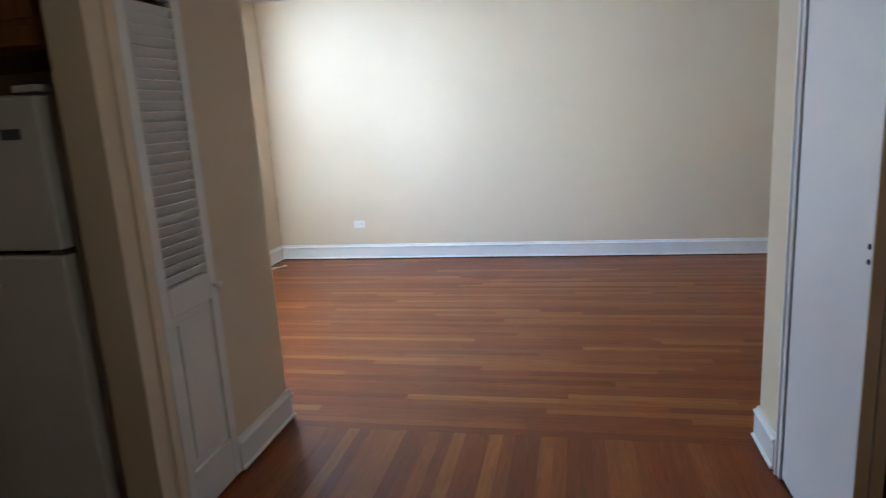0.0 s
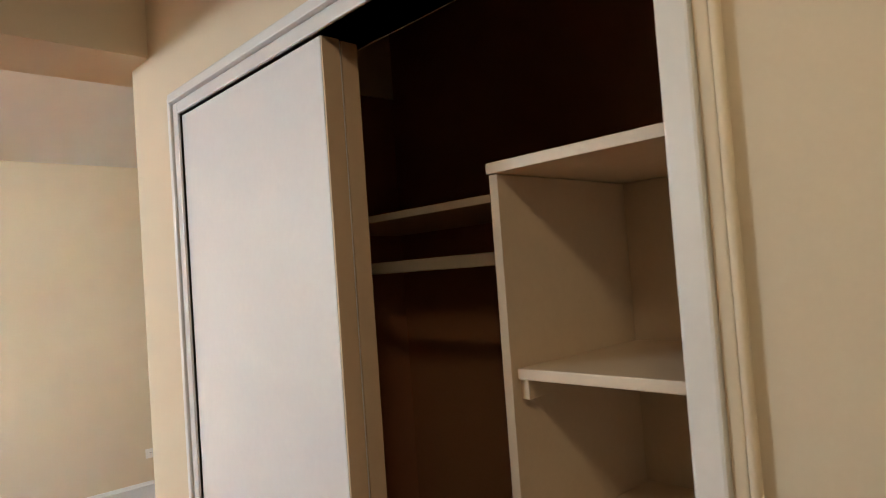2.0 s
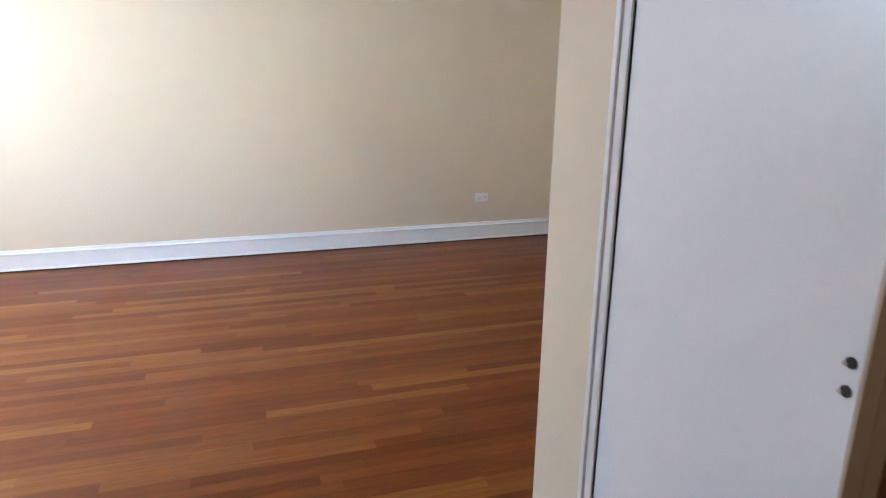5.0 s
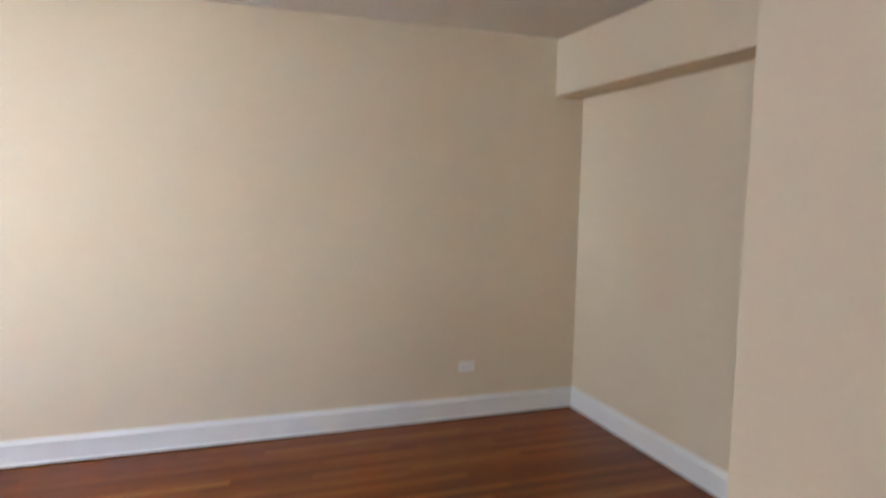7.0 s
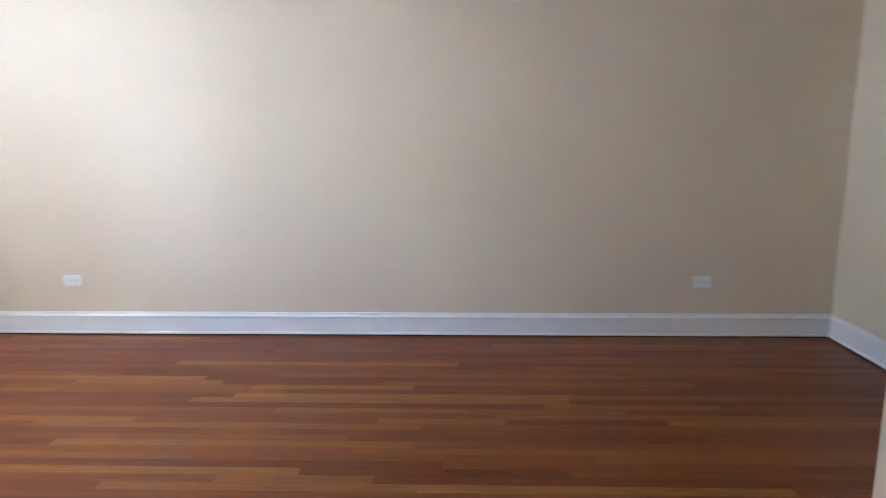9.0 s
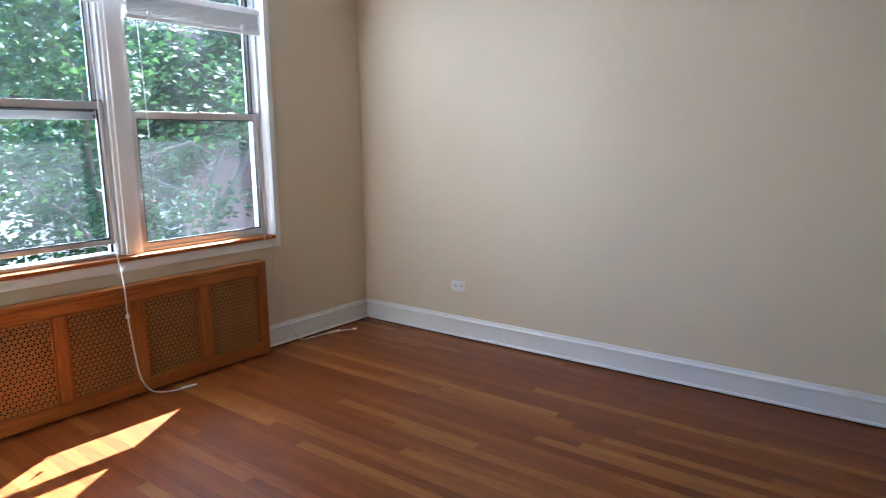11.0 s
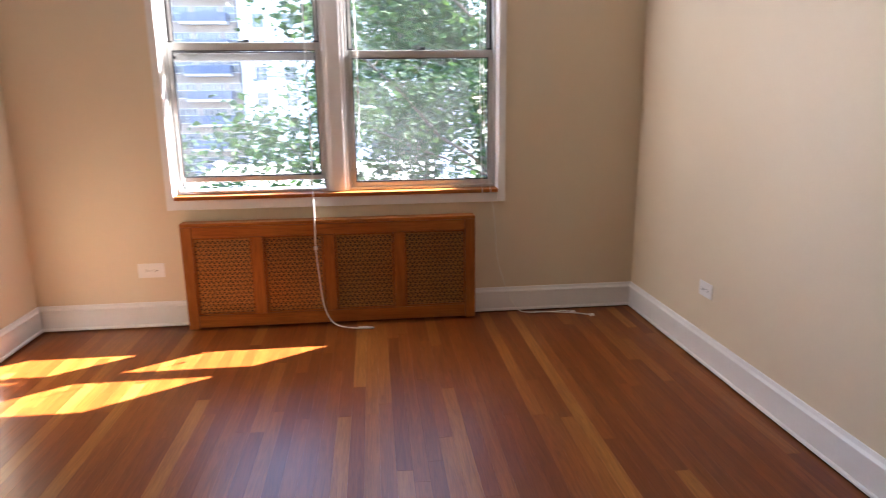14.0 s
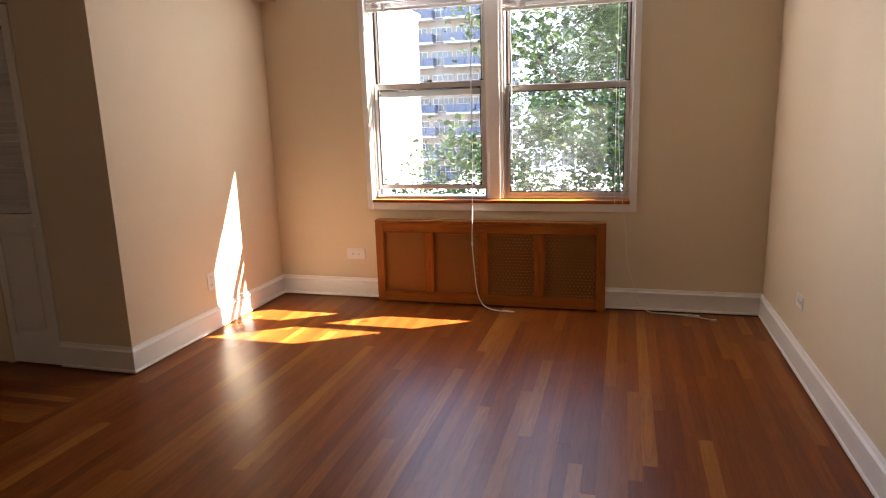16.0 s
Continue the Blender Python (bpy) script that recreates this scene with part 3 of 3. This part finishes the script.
def sliding_door(x0, x1, y0, y1, z0, z1, holes, label):
    d = thing("sliding_door", label, "closet door", ((x0 + x1) / 2, (y0 + y1) / 2, z0), "closet sliding doors")
    part("door_panel", box(x0, x1, y0 + 0.004, y1, z0, z1, 0.002), DOORW, d)
    part("edge_strip", box(x0 + 0.0015, x1 - 0.0015, y0, y0 + 0.004, z0 + 0.001, z1 - 0.001), EDGE, d, "raw tan door edge")
    for z in holes:
        h = part("lock_hole", cyl_into(bmesh.new(), (x0 - 0.0005, y0 + 0.022, z), (1, 0, 0), 0.0085, 0.003, 16), DARK, d, "empty round lock hole")
        bm = bmesh.new()
        cyl_into(bm, (x0 - 0.001, y0 + 0.0305, z - 0.004), (1, 0, 0), 0.004, 0.003, 10)
        part("hole_rim", bm, CHROME, h)


sliding_door(XK + 0.004, XK + 0.042, -4.468, CY1 - 0.0005, 0.012, CZ - 0.004, (1.056, 1.014), "flat white sliding closet door, pushed open")
sliding_door(XK + 0.047, XK + 0.083, -4.464, CY1 - 0.006, 0.012, CZ - 0.004, (), "flat white sliding closet door behind another")

DX, DY, DB = 4.125, -4.628, 4.54
unit = thing("closet_shelving", "cream painted closet shelf unit, empty", "shelving", (4.33, -4.95, 0.17))
part("divider", box(DX, DB, DY, DY + 0.02, 0.11, 1.795, 0.002), SHELF, unit)
part("back_panel", box(DB + 0.001, DB + 0.013, -5.268, DY + 0.02, 0.11, 1.795, 0.001), SHELF, unit)
part("side_panel", box(DX, DB, -5.269, -5.252, 0.11, 1.795, 0.002), SHELF, unit)
for z in (0.475, 0.805, 1.15, 1.452):
    s = part("shelf", box(DX + 0.012, DB - 0.001, -5.251, DY - 0.002, z - 0.02, z, 0.003), SHELF, unit)
    part("cleat", box(DX + 0.02, DX + 0.38, DY - 0.02, DY - 0.001, z - 0.055, z - 0.021, 0.002), SHELF, s)
    part("cleat", box(DX + 0.02, DX + 0.38, -5.251, -5.232, z - 0.055, z - 0.021, 0.002), SHELF, s)
part("top_shelf", box(DX - 0.005, 4.698, -5.268, DY + 0.022, 1.796, 1.816, 0.002), SHELF, unit)
hs = thing("hanging_shelf", "closet shelf with a hanging rail, empty", "shelf", (4.5, -4.1, 1.7))
part("shelf_board", box(4.26, 4.698, DY + 0.021, YK - 0.117, 1.765, 1.783, 0.002), SHELF, hs)
part("rail_board", box(4.30, 4.32, DY + 0.021, YK - 0.117, 1.635, 1.665, 0.003), SHELF, hs)
part("end_bracket", box(4.20, 4.30, DY + 0.021, DY + 0.040, 1.58, 1.72, 0.003), SHELF, hs)


# ---- hall ceiling lamp ----
def ceiling_lamp(x, y):
    c = thing("ceiling_light", "lit round flush ceiling lamp with a warm glass dome", "ceiling light", (x, y, H))
    part("base_ring", cyl_into(bmesh.new(), (x, y, H - 0.012), (0, 0, 1), 0.16, 0.024, 32), CHROME, c)
    gm, nt, bs = material("lit_warm_glass")
    bs.inputs["Base Color"].default_value = (0.85, 0.8, 0.7, 1)
    bs.inputs["Emission Color"].default_value = (1.0, 0.74, 0.46, 1)
    bs.inputs["Emission Strength"].default_value = 0.85
    bm = bmesh.new()
    bmesh.ops.create_uvsphere(bm, u_segments=24, v_segments=12, radius=0.145, matrix=Matrix.Translation((x, y, H - 0.026)) @ Matrix.Diagonal((1, 1, 0.6, 1)))
    bmesh.ops.delete(bm, geom=[v for v in bm.verts if v.co.z > H - 0.02], context="VERTS")
    part("glass_dome", bm, gm, c, smooth=True)


ceiling_lamp(2.95, -5.65)


# ---- louvered door ----
def louver_door():
    d = thing("door_1", "white louvered folding door with a lower panel, shut", "door", (XC, -4.215, 0), kind="structure")
    x0, x1, y0, y1 = XC - 0.022, XC + 0.010, -4.396, -4.034
    for a, b in ((y0, y0 + 0.05), (y1 - 0.05, y1)):
        part("stile", box(x0, x1, a, b, 0.012, 2.02, 0.003), WHITE, d)
    for a, b in ((0.012, 0.19), (0.80, 0.905), (1.92, 2.02)):
        part("rail", box(x0, x1, y0 + 0.051, y1 - 0.051, a, b, 0.003), WHITE, d)
    pn = part("lower_panel", box(x0 + 0.01, x1 - 0.012, y0 + 0.05, y1 - 0.05, 0.19, 0.80), WHITE, d)
    part("raised_field", box(x1 - 0.0115, x1 - 0.005, y0 + 0.085, y1 - 0.085, 0.23, 0.765, 0.004), WHITE, pn)
    z = 0.925
    while z < 1.91:
        bm = bmesh.new()
        box_into(bm, -0.022, 0.022, y0 + 0.0505, y1 - 0.0505, -0.003, 0.003, 0.0015)
        bmesh.ops.transform(bm, matrix=Matrix.Translation(((x0 + x1) / 2 - 0.002, 0, z + 0.004)) @ Matrix.Rotation(radians(-58), 4, "Y"), verts=bm.verts)
        part("slat", bm, WHITE, d)
        z += 0.0365
    kb = bmesh.new()
    cyl_into(kb, (x1 + 0.008, y1 - 0.025, 0.85), (1, 0, 0), 0.006, 0.016, 12)
    bmesh.ops.create_uvsphere(kb, u_segments=16, v_segments=10, radius=0.015, matrix=Matrix.Translation((x1 + 0.022, y1 - 0.025, 0.85)))
    part("knob", kb, PLATE, d, "small white knob", smooth=True)


louver_door()
structure("door_casing", boxes((XC, XC + 0.012, -4.45, -4.402, 0, 2.09), (XC, XC + 0.012, -4.402, -4.028, 2.03, 2.09), bevel=0.003), PAINT, "painted casing around the louvered door", "casing")


# ---- refrigerator and cabinet ----
FX1, FYF = 1.385, -4.455
fr = thing("refrigerator", "white top-freezer refrigerator in the kitchen", "refrigerator", (FX1 - 0.36, FYF + 0.36, 0))
part("body", box(FX1 - 0.72, FX1, FYF + 0.075, -3.78, 0.03, 1.615, 0.006), FRIDGE, fr)
part("lower_door", box(FX1 - 0.72, FX1, FYF, FYF + 0.068, 0.09, 1.064, 0.012), FRIDGE, fr)
fd = part("freezer_door", box(FX1 - 0.72, FX1, FYF, FYF + 0.068, 1.082, 1.605, 0.012), FRIDGE, fr)
part("badge", boxes((FX1 - 0.155, FX1 - 0.075, FYF - 0.003, FYF, 1.465, 1.5), bevel=0.0012), BADGE, fd, "small dark maker's badge")
part("hinge_cover", box(FX1 - 0.09, FX1 - 0.002, FYF + 0.01, FYF + 0.16, 1.616, 1.64, 0.004), FRIDGE, fr)
part("hinge", box(FX1 - 0.055, FX1 - 0.004, FYF + 0.006, FYF + 0.06, 1.0655, 1.0805, 0.002), CHROME, fr)
part("gasket", boxes((FX1 - 0.71, FX1 - 0.01, FYF + 0.0685, FYF + 0.0745, 0.10, 1.60)), DARK, fr)
part("foot_grille", box(FX1 - 0.70, FX1 - 0.02, FYF + 0.03, FYF + 0.07, 0.0, 0.085, 0.004), DARK, fr)
kc = thing("wall_cabinet", "dark oak kitchen cabinet above the refrigerator", "cabinet", (FX1 - 0.3, -4.1, 1.76))
part("body", box(FX1 - 0.78, FX1 + 0.12, -4.40, -3.752, 1.75, 2.4, 0.003), OAK, kc)
for a, b in ((FX1 - 0.775, FX1 - 0.335), (FX1 - 0.325, FX1 + 0.115)):
    cd = part("door", boxes((a, a + 0.06, -4.422, -4.401, 1.765, 2.39), (b - 0.06, b, -4.422, -4.401, 1.765, 2.39), (a + 0.06, b - 0.06, -4.422, -4.401, 1.765, 1.825), (a + 0.06, b - 0.06, -4.422, -4.401, 2.33, 2.39), bevel=0.003), OAK, kc)
    part("raised_panel", boxes((a + 0.06, b - 0.06, -4.412, -4.401, 1.825, 2.33), (a + 0.085, b - 0.085, -4.419, -4.411, 1.85, 2.305), bevel=0.004), OAK, cd)

# ---- outdoors ----
GZ = -9.0
structure("ground", box(-400, 200, -300, 300, GZ - 0.5, GZ), GROUND, "street level ground far below the window", "ground")
structure("outer_wall", box(-0.34, -0.22, -9, 1.5, GZ, WZ0 - 0.06), BRICK, "brown brick outside of this building below the window", "wall")


def far_building(name, label, x, y0, y1, z1, wallmat, storeys, z_first, windows, balconies=(), depth=12.0):
    """A distant house: wall block, parapet, windows as recessed glass with frames, balconies with slab and panel."""
    b = thing(name, label, "building", (x - depth / 2, (y0 + y1) / 2, GZ))
    part("wall", box(x - depth, x, y0, y1, GZ, z1), wallmat, b)
    part("roof", box(x - depth - 0.2, x + 0.25, y0 - 0.2, y1 + 0.2, z1, z1 + 0.5), SLAB, b)
    for k in range(storeys):
        z = z_first + 2.8 * k
        for yc, w, h in windows:
            wd = part("window", boxes((x, x + 0.06, yc - w / 2 - 0.08, yc - w / 2, z, z + h), (x, x + 0.06, yc + w / 2, yc + w / 2 + 0.08, z, z + h), (x, x + 0.06, yc - w / 2, yc + w / 2, z + h - 0.07, z + h),
                      (x, x + 0.09, yc - w / 2 - 0.1, yc + w / 2 + 0.1, z - 0.1, z), (x, x + 0.05, yc - 0.03, yc + 0.03, z, z + h - 0.07), (x, x + 0.05, yc - w / 2, yc - 0.03, z + h * 0.5, z + h * 0.54), (x, x + 0.05, yc + 0.03, yc + w / 2, z + h * 0.5, z + h * 0.54)), SLAB, b)
            part("pane", box(x, x + 0.02, yc - w / 2, yc + w / 2, z, z + h - 0.07), FARGLASS, wd)
        for ya, yb in balconies:
            bl = part("balcony", box(x, x + 1.5, ya, yb, z - 0.45, z - 0.2), SLAB, b)
            n = 4
            for i in range(n):
                u0, u1 = ya + (yb - ya) * i / n + 0.06, ya + (yb - ya) * (i + 1) / n - 0.06
                part("panel", box(x + 1.40, x + 1.46, u0, u1, z - 0.15, z + 0.75), BLUE, bl)
            part("side_screen", box(x + 0.1, x + 1.38, yb - 0.1, yb - 0.04, z - 0.2, z + 0.75), BLUE, bl)
    return b


wins = [(-35 + 1.6 * i + (0.3 if i % 2 else 0), 1.25, 1.6) for i in range(12)]
far_building("apartment_building", "tall tan apartment block with blue-grey balconies", -75, -36, -16.5, 33, FACADE_T, 14, -6.6, wins, [(-35.4, -30.2), (-28.8, -23.6), (-22.2, -17.2)])
far_building("apartment_building", "white rendered apartment block behind the trees", -72, -15.6, 10, 14, FACADE_W, 7, -7.6, [(-13.6, 1.4, 1.5), (-10.4, 1.4, 1.5), (-7.2, 1.4, 1.5), (-4.2, 1.4, 1.5), (-1.0, 1.4, 1.5), (2.4, 1.4, 1.5), (6.0, 1.4, 1.5)])
wb = thing("side_building", "bright sunlit white building flank", "building", (-34, -21, GZ))
part("wall", box(-42, -16, -27, -15.5, GZ, 8.2), FACADE_W, wb)
part("roof", box(-42.15, -15.85, -27.15, -15.35, 8.2, 8.5), SLAB, wb)
lb = thing("low_building", "low pale flat-roofed building across the street", "building", (-44, -9, GZ))
part("wall", box(-52, -38, -14, 3, GZ, -4.4), FACADE_W, lb)
part("roof", box(-52.2, -37.8, -14.2, 3.2, -4.4, -3.9), ROOF, lb)
dish = thing("satellite_dish", "white satellite dish on the low roof", "dish", (-39, -11.5, -3.9))
part("mast", cyl_into(bmesh.new(), (-39, -11.5, -3.4), (0, 0, 1), 0.04, 1.0, 8), SLAB, dish)
dm = bmesh.new()
bmesh.ops.create_uvsphere(dm, u_segments=16, v_segments=8, radius=0.45, matrix=Matrix.Translation((-38.9, -11.4, -2.8)) @ Matrix.Rotation(radians(65), 4, "Y") @ Matrix.Diagonal((1, 1, 0.22, 1)))
part("bowl", dm, FACADE_W, dish, smooth=True)

# brick neighbour seen through the leaves
bb = thing("brick_building", "dark brown brick house with white windows", "building", (-19, 14, GZ))
part("wall", box(-26, -13, 7.0, 22, GZ, 13), MORTAR, bb)
bm = bmesh.new()
rnd = random.Random(5)
for k in range(140):
    z = -2.0 + k * 0.075
    for side in (0, 1):
        n = 30 if side == 0 else 20
        for i in range(n):
            o = (0.11 if k % 2 else 0) + i * 0.22
            q = rnd.uniform(-0.004, 0.004)
            if side == 0:
                p, u, v = Vector((-13.0 - o - 0.21, 7.0, z)), Vector((0.205, 0, 0)), Vector((0, -0.012 + q, 0))
            else:
                p, u, v = Vector((-13.0, 7.0 + o, z)), Vector((0, 0.205, 0)), Vector((0.012 + q, 0, 0))
            w = Vector((0, 0, 0.063))
            vs = [bm.verts.new(c) for c in (p + v, p + u + v, p + u + w + v, p + w + v)]
            bm.faces.new(vs)
tagged(part("brick", bm, BRICK, bb), kind="stuff")
for zc in (-1.2, 1.7, 4.5):
    for xc in (-15.2, -18.0):
        w = part("window", boxes((xc - 0.55, xc - 0.47, 6.93, 7.0, zc - 0.7, zc + 0.7), (xc + 0.47, xc + 0.55, 6.93, 7.0, zc - 0.7, zc + 0.7), (xc - 0.47, xc + 0.47, 6.93, 7.0, zc + 0.62, zc + 0.7), (xc - 0.47, xc + 0.47, 6.93, 7.0, zc - 0.7, zc - 0.62), (xc - 0.47, xc + 0.47, 6.94, 7.0, zc - 0.04, zc + 0.04)), FACADE_W, bb)
        part("pane", box(xc - 0.47, xc + 0.47, 6.965, 6.985, zc - 0.62, zc + 0.62), FARGLASS, w)


def tree(base, height, spread, leaves, seed, label):
    """Tapered trunk, forking limbs, crown of many small folded leaves in clumps."""
    rnd = random.Random(seed)
    t = thing("tree", label, "tree", base, "street trees")
    bm = bmesh.new()
    tips = []

    def limb(p, d, length, r, depth):
        segs = 5
        ring0 = None
        for i in range(segs + 1):
            rr = r * (1 - 0.45 * i / segs)
            side = d.orthogonal().normalized()
            up = d.cross(side)
            ring = [bm.verts.new(p + (side * math.cos(a * math.tau / 7) + up * math.sin(a * math.tau / 7)) * rr) for a in range(7)]
            if ring0:
                for a in range(7):
                    bm.faces.new((ring0[a], ring0[(a + 1) % 7], ring[(a + 1) % 7], ring[a]))
            ring0 = ring
            if depth >= 2 and i > 1:
                tips.append(p.copy())
            if i < segs:
                p = p + d * (length / segs)
                d = (d + Vector((rnd.uniform(-1, 1), rnd.uniform(-1, 1), rnd.uniform(-0.5, 0.8))) * 0.16).normalized()
                if depth < 4 and i >= (2 if depth == 0 else 1) and rnd.random() < 0.85:
                    az = rnd.uniform(0, math.tau)
                    nd = (d * 0.55 + Vector((math.cos(az), math.sin(az), rnd.uniform(-0.1, 0.5)))).normalized()
                    limb(p.copy(), nd, length * rnd.uniform(0.5, 0.72) * (spread if depth == 0 else 1), rr * 0.55, depth + 1)
        tips.append(p.copy())
        if depth < 3:
            limb(p.copy(), (d + Vector((rnd.uniform(-0.5, 0.5), rnd.uniform(-0.5, 0.5), 0.2))).normalized(), length * 0.6, r * 0.5, depth + 1)
    limb(Vector(base), Vector((0, 0, 1)), height * 0.62, height * 0.017, 0)
    part("trunk", bm, BARK, t, smooth=True)
    n = leaves
    pick = np.random.RandomState(seed)
    P = np.array([tuple(p) for p in tips])
    P = P[P[:, 2] > base[2] + height * 0.22]
    idx = pick.randint(0, len(P), n)
    C = P[idx] + pick.normal(0, 1, (n, 3)) * np.array([0.24, 0.24, 0.18])
    a, b, c = pick.uniform(0, 2 * np.pi, n), pick.uniform(-0.9, 0.5, n), pick.uniform(-0.9, 0.9, n)
    size = pick.uniform(0.03, 0.068, n)
    u = np.stack([np.cos(a) * np.cos(b), np.sin(a) * np.cos(b), np.sin(b)], 1)
    s = np.stack([-np.sin(a), np.cos(a), np.zeros(n)], 1)
    w = np.cross(u, s)
    s2 = s * np.cos(c)[:, None] + w * np.sin(c)[:, None]
    k = size[:, None]
    fold = np.cross(u, s2) * k * 0.25
    V = np.stack([C - u * k, C + s2 * k * 0.8 + fold - u * k * 0.1, C + u * k, C - s2 * k * 0.8 + fold - u * k * 0.1], 1).reshape(-1, 3)
    base_i = np.arange(n)[:, None] * 4
    F = np.concatenate([base_i + np.array([[0, 1, 2]]), base_i + np.array([[0, 2, 3]])], 1).reshape(-1, 3)
    me = bpy.data.meshes.new("crown")
    me.from_pydata(V.tolist(), [], F.tolist())
    me.materials.append(LEAF)
    cr = new("crown", me)
    cr.parent = t
    cr.matrix_parent_inverse = t.matrix_basis.inverted()
    tagged(cr, kind="stuff")


tree((-10.5, 0.45, GZ), 13.5, 1.0, 95000, 3, "large leafy maple close to the window")
tree((-11.5, 5.6, GZ), 13.0, 1.0, 75000, 8, "leafy street maple beside the brick house")
tree((-27.0, 1.0, GZ), 15.0, 1.0, 50000, 21, "leafy tree farther down the street")


# ---- floor boards ----
def board(name, x0, x1, y0, y1, mat):
    g, e, z0 = 0.00006, 0.0003, -0.011
    up = random.uniform(-0.0001, 0.0001)
    x0, x1, y0, y1 = x0 + g, x1 - g, y0 + g, y1 - g
    v = []
    for d, z in ((0, z0), (0, up - 0.0003), (e, up)):
        v += [(x0 + d, y0 + d, z), (x1 - d, y0 + d, z), (x1 - d, y1 - d, z), (x0 + d, y1 - d, z)]
    f = [(8, 9, 10, 11)]
    for k in (0, 4):
        f += [(k + i, k + (i + 1) % 4, k + 4 + (i + 1) % 4, k + 4 + i) for i in range(4)]
    me = bpy.data.meshes.new(name)
    me.from_pydata(v, [], f)
    me.materials.append(mat)
    ob = new(name, me)
    ob.parent = FLOOR_OB


BW = 0.0575
rnd = random.Random(11)
y = YF
first = True
while y > -3.53:
    ya = max(y - BW, -3.545)
    x = XW
    cut = rnd.uniform(0.3, 1.4)
    while x < XR - 0.01:
        xe = x + cut
        if XR - xe < 0.4:
            xe = XR
        board("board", x, xe, ya, y, FLOOR_X)
        x = xe
        cut = rnd.uniform(0.5, 2.0)
    y = ya
board("board", XC, XK, -3.545 - BW, -3.545, FLOOR_X)
x = XC
while x < XK - 0.01:
    xb = min(x + BW, XK)
    yy = -3.545 - BW
    cut = rnd.uniform(0.8, 2.8)
    while yy > YB + 0.01:
        ye = yy - cut
        if ye - YB < 0.5:
            ye = YB
        board("board", x, xb, ye, yy, FLOOR_Y)
        yy = ye
        cut = rnd.uniform(0.7, 2.2)
    x = xb
structure("floor_closet", box(XK + 0.001, 4.699, -5.269, YK - 0.116, -0.011, -0.001), CLOSETFLOOR, "closet floor in a dark red-brown", "floor")
structure("floor_kitchen", box(-0.659, XC - 0.001, YB, -3.751, -0.011, -0.001), FLOOR_Y, "dim varnished kitchen floor", "floor")
